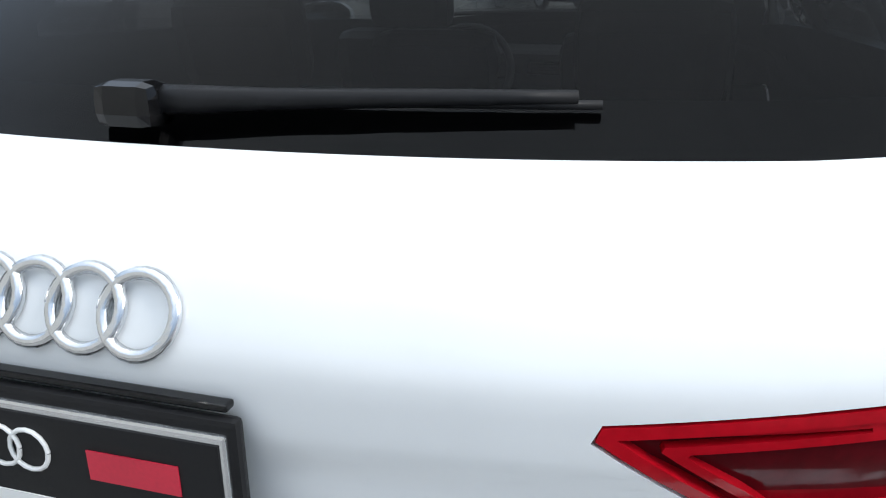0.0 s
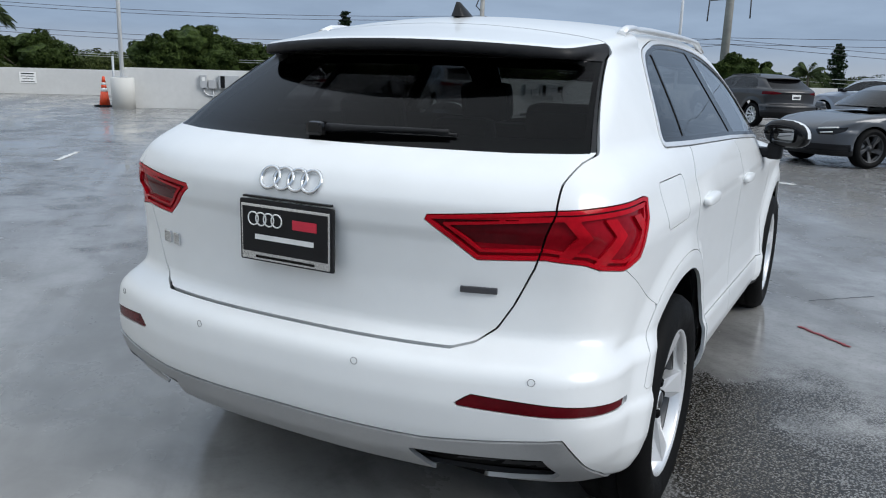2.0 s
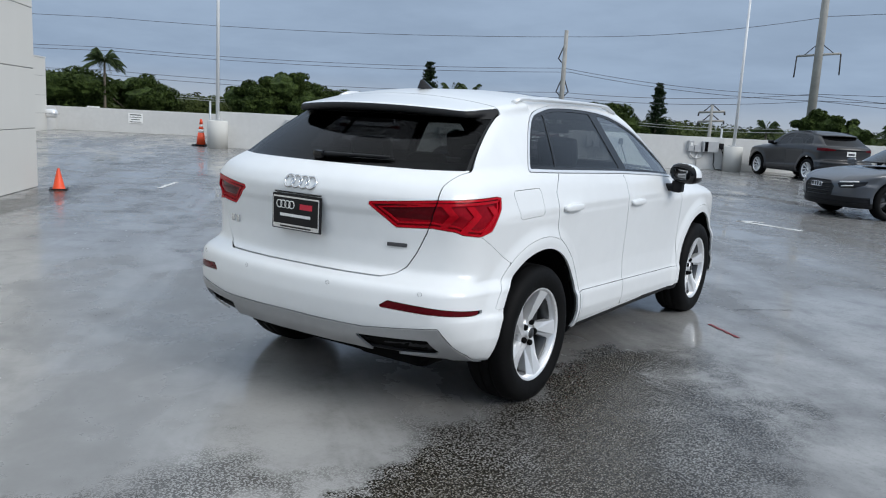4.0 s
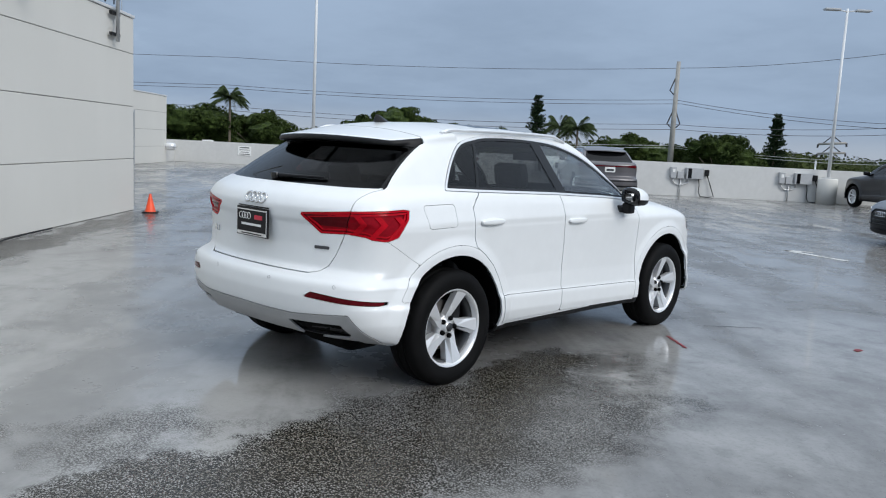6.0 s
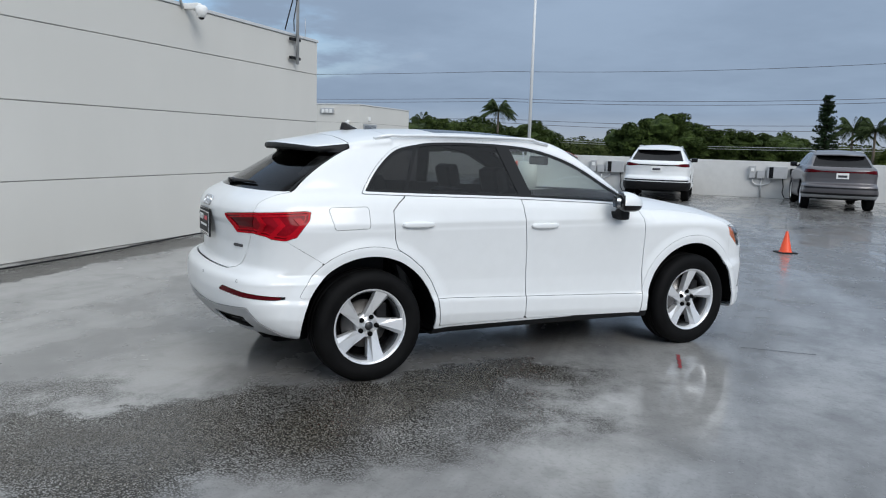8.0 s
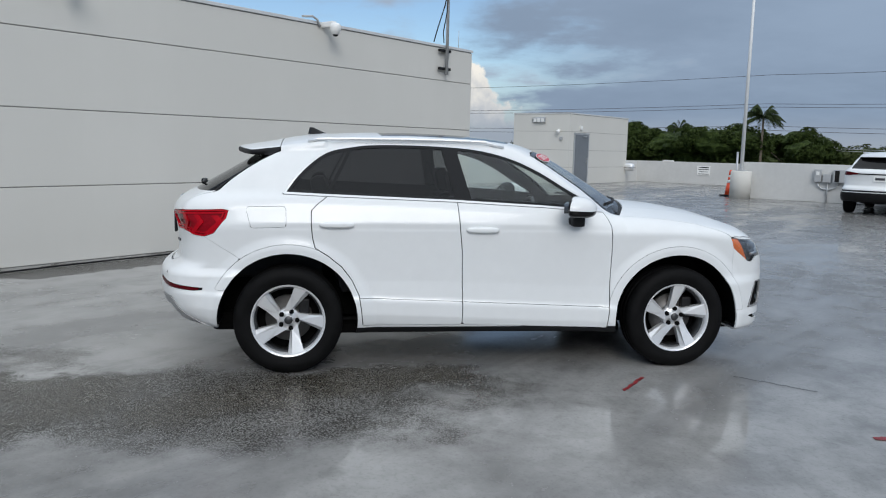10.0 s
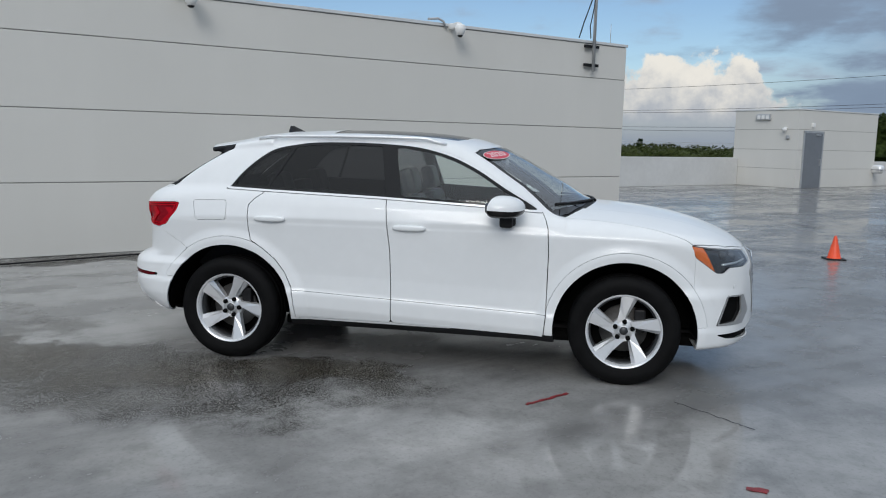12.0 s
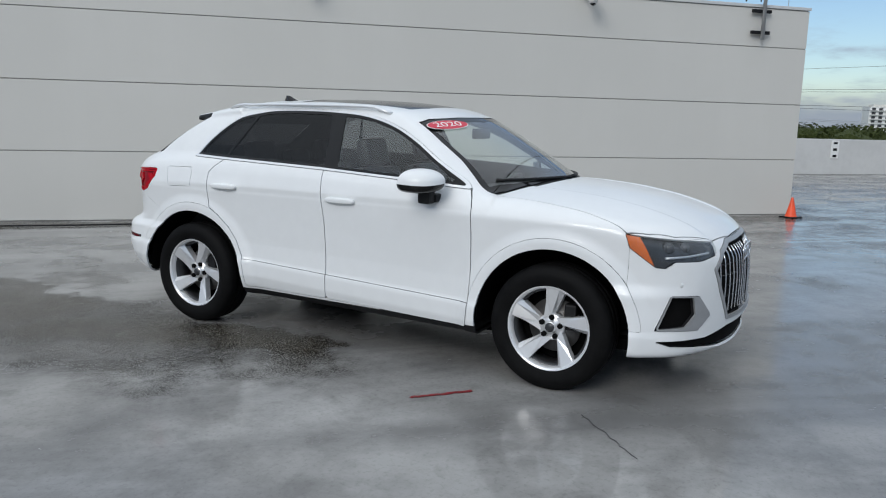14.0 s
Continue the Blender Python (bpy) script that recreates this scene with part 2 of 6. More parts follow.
def skin_of(field, lo, hi, h):
    """The skin of the half x >= 0 of a solid (field < 0 within), in cells of size h."""
    nx, ny, nz = int((hi[0]) / h) + 2, int((hi[1] - lo[1]) / h) + 2, int((hi[2] - lo[2]) / h) + 2
    xs, ys, zs = (np.arange(nx) - 0.5) * h, lo[1] + np.arange(ny) * h, lo[2] + np.arange(nz) * h
    f = np.empty((nx, ny, nz))
    yy, zz = np.meshgrid(ys, zs, indexing="ij")
    for i in range(nx):
        f[i] = field(np.full(yy.shape, abs(xs[i])), yy, zz)
    s = f < 0
    c = [s[a:nx - 1 + a, b:ny - 1 + b, d:nz - 1 + d] for a in (0, 1) for b in (0, 1) for d in (0, 1)]
    cnt = sum(k.astype(int) for k in c)
    live = (cnt > 0) & (cnt < 8)
    index = -np.ones(live.shape, int)
    index[live] = np.arange(live.sum())
    ci = np.argwhere(live)
    acc, num = np.zeros((len(ci), 3)), np.zeros(len(ci))
    fv = lambda o: f[ci[:, 0] + o[0], ci[:, 1] + o[1], ci[:, 2] + o[2]]
    corners = [(a, b, d) for a in (0, 1) for b in (0, 1) for d in (0, 1)]
    for p in corners:
        for ax in range(3):
            if p[ax] == 0:
                q = tuple(1 if k == ax else p[k] for k in range(3))
                a, b = fv(p), fv(q)
                cr = (a < 0) != (b < 0)
                t = np.where(cr, a / np.where(cr, a - b, 1), 0)
                pos = np.tile(np.array(p, float), (len(ci), 1))
                pos[:, ax] += t
                acc[cr] += pos[cr]
                num[cr] += 1
    v = (ci + acc / num[:, None]) * h + np.array([xs[0], ys[0], zs[0]])
    first = ci[:, 0] == 0
    v[first, 0] = 0

    def grad(v, e=6e-4):
        g = np.empty_like(v)
        for ax in range(3):
            a, b = v.copy(), v.copy()
            a[:, ax] += e
            b[:, ax] -= e
            g[:, ax] = (field(np.abs(a[:, 0]), a[:, 1], a[:, 2]) - field(np.abs(b[:, 0]), b[:, 1], b[:, 2])) / (2 * e)
        return g

    start = v.copy()
    for _ in range(4):
        g = grad(v)
        val = field(np.abs(v[:, 0]), v[:, 1], v[:, 2])
        step = g * (val / ((g * g).sum(1) + 1e-9))[:, None]
        v = v - np.clip(step, -h / 2, h / 2)
        v = start + np.clip(v - start, -h, h)
        v[first, 0] = 0
    n = grad(v)
    n /= np.linalg.norm(n, axis=1)[:, None] + 1e-12
    faces = []
    for ax in range(3):
        o1, o2 = [(1, 2), (2, 0), (0, 1)][ax]
        sl0 = [slice(None)] * 3
        sl1 = [slice(None)] * 3
        sl0[ax], sl1[ax] = slice(0, -1), slice(1, None)
        flip = s[tuple(sl0)] != s[tuple(sl1)]
        for e in np.argwhere(flip):
            if e[o1] == 0 or e[o2] == 0 or e[o1] >= live.shape[o1] or e[o2] >= live.shape[o2]:
                continue
            cell = []
            for d1, d2 in ((-1, -1), (0, -1), (0, 0), (-1, 0)):
                k = [0, 0, 0]
                k[ax], k[o1], k[o2] = e[ax], e[o1] + d1, e[o2] + d2
                cell.append(int(index[tuple(k)]))
            if min(cell) >= 0:
                faces.append(cell if s[tuple(e)] else cell[::-1])
    return Skin(v, n, faces)


# ---- materials ----
class Mat:
    """A node material with a few short-hands."""

    def __init__(self, name, color=(0.5, 0.5, 0.5), rough=0.5, metal=0.0, **kw):
        self.m = bpy.data.materials.new(name)
        self.m.use_nodes = True
        self.nt = self.m.node_tree
        self.b = self.nt.nodes["Principled BSDF"]
        self.set("Base Color", (*color, 1))
        self.set("Roughness", rough)
        self.set("Metallic", metal)
        for k, v in kw.items():
            self.set(k.replace("_", " "), v)
        self.co = self.nt.nodes.new("ShaderNodeTexCoord").outputs["Object"]

    def set(self, k, v):
        self.b.inputs[k].default_value = v

    def node(self, kind, **ins):
        n = self.nt.nodes.new("ShaderNode" + kind)
        for k, v in ins.items():
            k = int(k[1:]) if k[0] == "i" and k[1:].isdigit() else k.replace("_", " ")
            if isinstance(v, bpy.types.NodeSocket):
                self.nt.links.new(v, n.inputs[k])
            else:
                n.inputs[k].default_value = v
        return n

    def noise(self, scale, detail=4, rough=0.55, stretch=None, co=None, dist=0.0):
        co = co or self.co
        if stretch:
            mp = self.node("Mapping", Vector=co)
            mp.inputs["Scale"].default_value = stretch
            co = mp.outputs[0]
        return self.node("TexNoise", Vector=co, Scale=scale, Detail=detail, Roughness=rough, Distortion=dist).outputs["Fac"]

    def span(self, fac, a, b, lo=0.0, hi=1.0):
        n = self.node("MapRange", Value=fac)
        for k, v in (("From Min", a), ("From Max", b), ("To Min", lo), ("To Max", hi)):
            n.inputs[k].default_value = v
        n.interpolation_type = "SMOOTHSTEP"
        return n.outputs[0]

    def mix(self, fac, a, b):
        n = self.nt.nodes.new("ShaderNodeMix")
        n.data_type = "RGBA"
        for k, v in ((0, fac), (6, a), (7, b)):
            if isinstance(v, bpy.types.NodeSocket):
                self.nt.links.new(v, n.inputs[k])
            else:
                n.inputs[k].default_value = (*v, 1) if isinstance(v, tuple) and len(v) == 3 else v
        return n.outputs[2]

    def math(self, op, a, b=0.0):
        n = self.nt.nodes.new("ShaderNodeMath")
        n.operation = op
        for k, v in ((0, a), (1, b)):
            if isinstance(v, bpy.types.NodeSocket):
                self.nt.links.new(v, n.inputs[k])
            else:
                n.inputs[k].default_value = v
        return n.outputs[0]

    def link(self, out, k):
        self.nt.links.new(out, self.b.inputs[k])
        return self

    def bump(self, height, strength=0.3, distance=0.01):
        n = self.node("Bump", Height=height, Strength=strength, Distance=distance)
        self.nt.links.new(n.outputs[0], self.b.inputs["Normal"])
        return self

    def speckle(self, color, amount=0.12, scale=8.0, rough=None):
        """Base colour varied at two scales."""
        a = self.noise(scale, 5)
        b = self.noise(scale * 9, 3)
        f = self.math("ADD", self.math("MULTIPLY", a, 0.65), self.math("MULTIPLY", b, 0.35))
        d, l = tuple(c * (1 - amount) for c in color), tuple(min(1, c * (1 + amount)) for c in color)
        self.link(self.mix(self.span(f, 0.3, 0.7), d, l), "Base Color")
        if rough:
            self.link(self.span(f, 0.3, 0.7, rough[0], rough[1]), "Roughness")
        return self


def paint(name, color, coat=0.7, metal=0.0, rough=0.35):
    m = Mat(name, color, rough, metal)
    m.set("Coat Weight", coat)
    m.speckle(color, 0.025, 1.3)
    m.link(m.span(m.noise(60, 3), 0.3, 0.8, 0.04, 0.09), "Coat Roughness")
    return m.m


def glass_mat(name, tint, ior=1.5, steep=3.2):
    """A thin pane: tinted, clear straight through, with the gloss of glass."""
    m = Mat(name, tint, 0.0)
    nt = m.nt
    nt.nodes.remove(m.b)
    clear = nt.nodes.new("ShaderNodeBsdfTransparent")
    smear = m.span(m.noise(2.5, 4), 0.3, 0.75, 0.88, 1.0)
    nt.links.new(m.mix(smear, tuple(c * 0.8 for c in tint), tint), clear.inputs[0])
    gloss = nt.nodes.new("ShaderNodeBsdfGlossy")
    gloss.inputs["Roughness"].default_value = 0.01
    gloss.inputs["Color"].default_value = (1, 1, 1, 1)
    face = nt.nodes.new("ShaderNodeLayerWeight")
    face.inputs["Blend"].default_value = 0.5
    f0 = min(0.2, 1.7 * ((ior - 1) / (ior + 1)) ** 2)
    fr = m.node("MapRange", Value=m.math("POWER", face.outputs["Facing"], steep), To_Min=f0, To_Max=1.0)
    mx = nt.nodes.new("ShaderNodeMixShader")
    nt.links.new(fr.outputs[0], mx.inputs[0])
    nt.links.new(clear.outputs[0], mx.inputs[1])
    nt.links.new(gloss.outputs[0], mx.inputs[2])
    nt.links.new(mx.outputs[0], nt.nodes["Material Output"].inputs[0])
    return m.m


WHITE = paint("white_paint", (0.785, 0.80, 0.80), 0.5)
BLACKGLOSS = Mat("gloss_black", (0.006, 0.006, 0.0065), 0.12, Specular_IOR_Level=0.32).m
BLACK = Mat("black_plastic", (0.010, 0.010, 0.011), 0.5, Specular_IOR_Level=0.25).speckle((0.010, 0.010, 0.011), 0.3, 30, (0.4, 0.65)).m
DARK = Mat("dark_void", (0.004, 0.004, 0.004), 0.9, Specular_IOR_Level=0.1).speckle((0.004, 0.004, 0.004), 0.3, 20).m
MIRROR = Mat("mirror", (0.20, 0.21, 0.22), 0.02, 1.0).m
CHROME = Mat("satin_chrome", (0.72, 0.73, 0.74), 0.2, 1.0).speckle((0.72, 0.73, 0.74), 0.05, 20, (0.14, 0.26)).m
SILVER = Mat("silver_plastic", (0.40, 0.405, 0.41), 0.40, 0.45).speckle((0.40, 0.405, 0.41), 0.06, 14, (0.32, 0.45)).m
ALLOY = Mat("machined_alloy", (0.82, 0.825, 0.83), 0.30, 0.5, Coat_Weight=0.4).speckle((0.82, 0.825, 0.83), 0.03, 4).m
ALLOYDARK = Mat("shaded_alloy", (0.065, 0.067, 0.07), 0.4, 0.7).speckle((0.065, 0.067, 0.07), 0.12, 18, (0.3, 0.5)).m
RUBBER = Mat("tyre_rubber", (0.010, 0.010, 0.0105), 0.7, Specular_IOR_Level=0.10).speckle((0.006, 0.006, 0.0062), 0.4, 12, (0.55, 0.8)).m
GLASS = glass_mat("clear_glass", (0.84, 0.90, 0.88), 1.5)
TINT = glass_mat("privacy_glass", (0.18, 0.183, 0.188), 1.32, 5.0)
REDGLASS = Mat("red_lens", (0.42, 0.004, 0.012), 0.10, 0.0, Specular_IOR_Level=0.12).speckle((0.42, 0.004, 0.012), 0.2, 9).m
REDDARK = Mat("dark_red_lens", (0.085, 0.003, 0.006), 0.10, 0.0, Specular_IOR_Level=0.12).speckle((0.085, 0.003, 0.006), 0.25, 9).m
REDMID = Mat("mid_red_lens", (0.23, 0.003, 0.009), 0.10, 0.0, Specular_IOR_Level=0.12).speckle((0.23, 0.003, 0.009), 0.25, 7).m
AMBER = Mat("amber_lens", (0.75, 0.16, 0.02), 0.12, 0.0, Coat_Weight=1.0).speckle((0.75, 0.16, 0.02), 0.15, 20).m
LENS = glass_mat("lamp_glass", (0.93, 0.95, 0.96), 1.4)
REFLECTOR = Mat("lamp_reflector", (0.6, 0.61, 0.63), 0.32, 0.9).speckle((0.75, 0.76, 0.78), 0.1, 30).m
CLOTH = Mat("dark_trim", (0.022, 0.022, 0.024), 0.85).speckle((0.022, 0.022, 0.024), 0.25, 25).m
LEATHER = Mat("dark_leather", (0.03, 0.031, 0.033), 0.45).speckle((0.03, 0.031, 0.033), 0.25, 9, (0.38, 0.55)).m
COVER = Mat("cover_cloth", (0.10, 0.095, 0.09), 0.8).speckle((0.10, 0.095, 0.09), 0.12, 6).m
MATRUBBER = Mat("mat_rubber", (0.02, 0.02, 0.021), 0.5).speckle((0.02, 0.02, 0.021), 0.25, 10).m
HOUSING = Mat("lamp_housing", (0.07, 0.072, 0.076), 0.3, 0.4).speckle((0.07, 0.072, 0.076), 0.2, 25).m
STEEL = Mat("brake_steel", (0.32, 0.31, 0.30), 0.4, 0.9).speckle((0.32, 0.31, 0.30), 0.15, 25).m
SIGNRED = Mat("sticker_red", (0.60, 0.02, 0.05), 0.4).speckle((0.60, 0.02, 0.05), 0.08, 30).m
SIGNWHITE = Mat("sign_white", (0.82, 0.82, 0.80), 0.45).speckle((0.82, 0.82, 0.80), 0.05, 12).m
PLATEGREY = Mat("plate_dark", (0.05, 0.05, 0.055), 0.4).speckle((0.05, 0.05, 0.055), 0.15, 15).m
PEARLGREY = paint("grey_metallic", (0.115, 0.108, 0.115), 0.7, 0.45, 0.4)
DARKPAINT = paint("dark_metallic", (0.009, 0.009, 0.011), 0.3, 0.0, 0.4)
DARKGLASS = glass_mat("dark_glass", (0.11, 0.113, 0.117), 1.18, 7.0)
BACKGLASS = Mat("black_rear_glass", (0.004, 0.004, 0.0045), 0.15, Specular_IOR_Level=0.12).m
SLATE = paint("slate_metallic", (0.060, 0.066, 0.076), 0.7, 0.4, 0.38)
ICEBLUE = paint("pale_blue_metallic", (0.30, 0.33, 0.38), 1.0, 0.4, 0.4)
CONCRETE = Mat("painted_concrete", (0.74, 0.735, 0.70), 0.8)
_tone = CONCRETE.math("ADD", CONCRETE.math("MULTIPLY", CONCRETE.noise(0.45, 4), 0.5), CONCRETE.math("MULTIPLY", CONCRETE.noise(1.0, 5, 0.6, stretch=(1.2, 1.2, 0.18)), 0.35))
CONCRETE.link(CONCRETE.mix(CONCRETE.span(_tone, 0.34, 0.66), (0.635, 0.622, 0.58), (0.672, 0.658, 0.615)), "Base Color")
CONCRETE.bump(CONCRETE.noise(70, 4), 0.10, 0.006)
CONCRETE = CONCRETE.m
PARAPET = Mat("parapet_paint", (0.60, 0.60, 0.585), 0.8)
PARAPET.speckle((0.60, 0.60, 0.585), 0.06, 0.7)
PARAPET.bump(PARAPET.noise(60, 4), 0.12, 0.006)
PARAPET = PARAPET.m
COPING = Mat("metal_coping", (0.62, 0.63, 0.63), 0.45).speckle((0.62, 0.63, 0.63), 0.06, 2).m
DOORGREY = Mat("grey_door_paint", (0.17, 0.185, 0.205), 0.45).speckle((0.17, 0.185, 0.205), 0.05, 3).m
ORANGE = Mat("cone_orange", (0.86, 0.085, 0.022), 0.45).speckle((0.86, 0.085, 0.022), 0.1, 6).m
GALV = Mat("galvanised_steel", (0.55, 0.56, 0.57), 0.42, 0.7).speckle((0.55, 0.56, 0.57), 0.1, 8, (0.35, 0.55)).m
POLEWHITE = Mat("white_pole_paint", (0.75, 0.76, 0.76), 0.4).speckle((0.75, 0.76, 0.76), 0.04, 2).m
BOXGREY = Mat("grey_enclosure", (0.42, 0.43, 0.44), 0.5).speckle((0.42, 0.43, 0.44), 0.06, 6).m
WEATHERED = Mat("weathered_concrete", (0.34, 0.33, 0.31), 0.85).speckle((0.34, 0.33, 0.31), 0.15, 0.8).m
WIRE = Mat("dark_wire", (0.05, 0.05, 0.055), 0.6).speckle((0.05, 0.05, 0.055), 0.2, 1).m
REDLINE = Mat("red_spray", (0.20, 0.012, 0.016), 0.5).speckle((0.20, 0.012, 0.016), 0.35, 14).m
WORNWHITE = Mat("worn_line_paint", (0.62, 0.62, 0.60), 0.5).speckle((0.62, 0.62, 0.60), 0.3, 6).m
BARK = Mat("bark", (0.16, 0.13, 0.10), 0.9).speckle((0.16, 0.13, 0.10), 0.35, 3).m


def leaf_material(name, dark, light):
    m = Mat(name, dark, 0.65)
    rnd = m.nt.nodes.new("ShaderNodeNewGeometry").outputs["Random Per Island"]
    tuft = m.noise(1.3, 6, 0.7)
    f = m.math("ADD", m.math("MULTIPLY", m.span(tuft, 0.35, 0.68), 0.62), m.math("ADD", m.math("MULTIPLY", rnd, 0.2), m.math("MULTIPLY", m.noise(0.2, 2), 0.2)))
    m.link(m.mix(f, dark, light), "Base Color")
    m.bump(m.noise(2.2, 6, 0.7), 1.0, 0.5)
    m.set("Specular IOR Level", 0.08)
    return m.m


LEAF = leaf_material("broad_leaves", (0.010, 0.020, 0.006), (0.085, 0.122, 0.032))
BRUSH = leaf_material("brush_leaves", (0.022, 0.034, 0.010), (0.092, 0.112, 0.036))
LEAFLIGHT = leaf_material("bright_leaves", (0.03, 0.05, 0.010), (0.11, 0.14, 0.03))
NEEDLE = leaf_material("needles", (0.014, 0.030, 0.014), (0.040, 0.062, 0.028))
FROND = leaf_material("palm_fronds", (0.022, 0.040, 0.015), (0.075, 0.10, 0.04))


def deck_material():
    """Concrete under a film of rain water, with damp dark grainy patches where the film has drained."""
    m = Mat("wet_concrete", (0.25, 0.25, 0.25), 0.4)
    geo = m.nt.nodes.new("ShaderNodeNewGeometry").outputs["Position"]
    sep = m.node("SeparateXYZ", Vector=geo)
    x, y = sep.outputs[0], sep.outputs[1]
    mul, add, sub, top = (lambda a, b: m.math("MULTIPLY", a, b)), (lambda a, b: m.math("ADD", a, b)), (lambda a, b: m.math("SUBTRACT", a, b)), (lambda a, b: m.math("MAXIMUM", a, b))
    mid = m.noise(1.3, 7, 0.66, co=geo)
    big = m.noise(0.24, 5, 0.6, co=geo, dist=0.6)
    streak = m.noise(0.55, 6, 0.62, stretch=(0.35, 1.6, 1.0), dist=0.8)
    blotch = m.noise(3.4, 5, 0.6, co=geo, dist=0.5)

    def blob(cx, cy, rx, ry, turn=0.0):
        c, s = math.cos(radians(turn)), math.sin(radians(turn))
        dx, dy = sub(x, cx), sub(y, cy)
        a = m.math("DIVIDE", add(mul(dx, c), mul(dy, s)), rx)
        b = m.math("DIVIDE", sub(mul(dy, c), mul(dx, s)), ry)
        return sub(1.0, m.math("SQRT", add(mul(a, a), mul(b, b))))

    # how far the film has drained: a wide strip beside the car, darkest in a few tongues
    west = m.span(add(x, add(mul(sub(mid, 0.5), 0.8), mul(sub(blotch, 0.5), 0.3))), 0.66, 0.90)
    drained = mul(west, m.span(add(blob(1.40, -1.9, 1.0, 2.7), mul(sub(mid, 0.5), 1.7)), 0.0, 0.6))
    # dark tongues beside and under the car, its contact shade put in too
    deep = top(blob(1.15, -1.1, 1.7, 0.36, 115), blob(0.35, 0.3, 0.9, 0.3, 110))
    deep = m.span(add(deep, mul(sub(mid, 0.5), 2.2)), 0.0, 0.6)
    deep = mul(west, top(deep, m.span(add(top(blob(1.25, -2.8, 0.85, 0.75, 35), blob(1.15, -3.45, 0.75, 0.7)), mul(sub(mid, 0.5), 1.7)), 0.0, 0.55)))
    # a smoother pale swirl left in the darkest patch
    swirl = m.span(add(blob(1.45, -2.98, 0.42, 0.2, 60), mul(sub(mid, 0.5), 1.5)), 0.0, 0.6)
    deep = mul(deep, sub(1.0, mul(swirl, 0.6)))
    # damp dark band along the foot of the long wall, and pools farther off
    out = add(mul(sub(x, -9.6), 0.7254), mul(sub(y, 1.74), 0.6884))
    along = sub(mul(sub(x, -9.6), 0.6884), mul(sub(y, 1.74), 0.7254))
    band = sub(1.0, m.math("ABSOLUTE", m.math("DIVIDE", sub(out, 0.45), 0.55)))
    band = m.span(add(mul(band, m.span(along, -1.5, 0.5)), mul(sub(m.noise(0.8, 6, 0.65, co=geo), 0.5), 3.0)), 0.25, 0.6)
    far = m.span(add(top(blob(-2.2, 13.7, 1.3, 0.5, 20), blob(-4.6, 12.9, 1.0, 0.4, 20)), mul(sub(mid, 0.5), 2.0)), 0.0, 0.5)
    worn = m.math("MINIMUM", 1.0, add(mul(drained, 0.37), mul(top(deep, top(band, far)), 0.47)))
    cloud = m.span(add(big, mul(sub(mid, 0.5), 0.6)), 0.56, 0.72, 0.0, 0.30)
    worn = top(worn, cloud)
    # light aggregate flecks in the dark wet ground, sky glints put into their colour
    cell = m.node("TexVoronoi", Vector=geo, Scale=100.0).outputs["Distance"]
    grit = m.noise(115, 4, 0.75, co=geo)
    tone = add(grit, mul(sub(0.45, cell), 0.45))
    fleck = m.span(tone, 0.44, 0.72)
    worn = mul(worn, 0.78)
    worn = m.span(add(worn, mul(sub(0.5, fleck), 0.80)), 0.40, 0.74)
    pale = m.mix(m.span(streak, 0.32, 0.68), (0.32, 0.316, 0.305), (0.175, 0.173, 0.17))
    pale = m.mix(mul(m.span(mid, 0.35, 0.72), 0.62), pale, (0.10, 0.098, 0.095))
    pale = m.mix(mul(m.span(blotch, 0.5, 0.72), 0.34), pale, (0.08, 0.078, 0.074))
    edge = m.math("ABSOLUTE", sub(m.noise(2.1, 6, 0.62, co=geo, dist=0.4), 0.5))
    pale = m.mix(mul(m.span(edge, 0.0, 0.035, 1.0, 0.0), 0.07), pale, (0.07, 0.069, 0.066))
    pale = m.mix(mul(m.span(m.noise(38, 4, 0.7, co=geo), 0.5, 0.68), 0.20), pale, (0.06, 0.058, 0.055))
    # wide paler area: mirrored wall and sky put into the colour
    pale = m.mix(mul(m.span(blob(-2.2, -3.2, 4.2, 3.4), -0.2, 0.6), 0.62), pale, m.mix(m.span(add(mul(streak, 0.6), mul(blotch, 0.4)), 0.38, 0.62), (0.43, 0.425, 0.41), (0.27, 0.267, 0.258)))
    dark = m.mix(fleck, (0.019, 0.0155, 0.0105), (0.29, 0.262, 0.21))
    m.link(m.mix(worn, pale, dark), "Base Color")
    film = m.span(add(mul(streak, 0.45), add(mul(mid, 0.4), mul(blotch, 0.15))), 0.38, 0.60, 0.06, 0.34)
    m.link(add(mul(film, sub(1.0, mul(worn, 0.5))), mul(mul(worn, fleck), 0.24)), "Roughness")
    m.set("IOR", 1.38)
    h = add(mul(mul(tone, worn), 1.1), mul(m.noise(14, 4, co=geo), 0.2))
    m.bump(h, 0.3, 0.006)
    return m.m


DECK = deck_material()
EARTH = Mat("far_ground", (0.06, 0.075, 0.04), 0.9).speckle((0.06, 0.075, 0.04), 0.4, 0.05).m

# the deck's own axes: along the plant-room wall and out from it
O, UDIR = Vector((-9.6, 1.74, 0)), radians(-46.5)
DECKM = Matrix.Translation(O) @ Matrix.Rotation(UDIR, 4, "Z")


def at(u, v, z=0.0, turn=0.0):
    return DECKM @ Matrix.Translation((u, v, z)) @ Matrix.Rotation(radians(turn), 4, "Z")


def setting(name, bm, material, label, m=None):
    ob = part(name, bm, material)
    ob.matrix_world = DECKM if m is None else m
    return tagged(ob, label, name.split("_")[0], kind="structure")


setting("ground", boxes((0, 0, -6.5, 6000, 6000, 1)), EARTH, "flat green land far below the deck", Matrix())
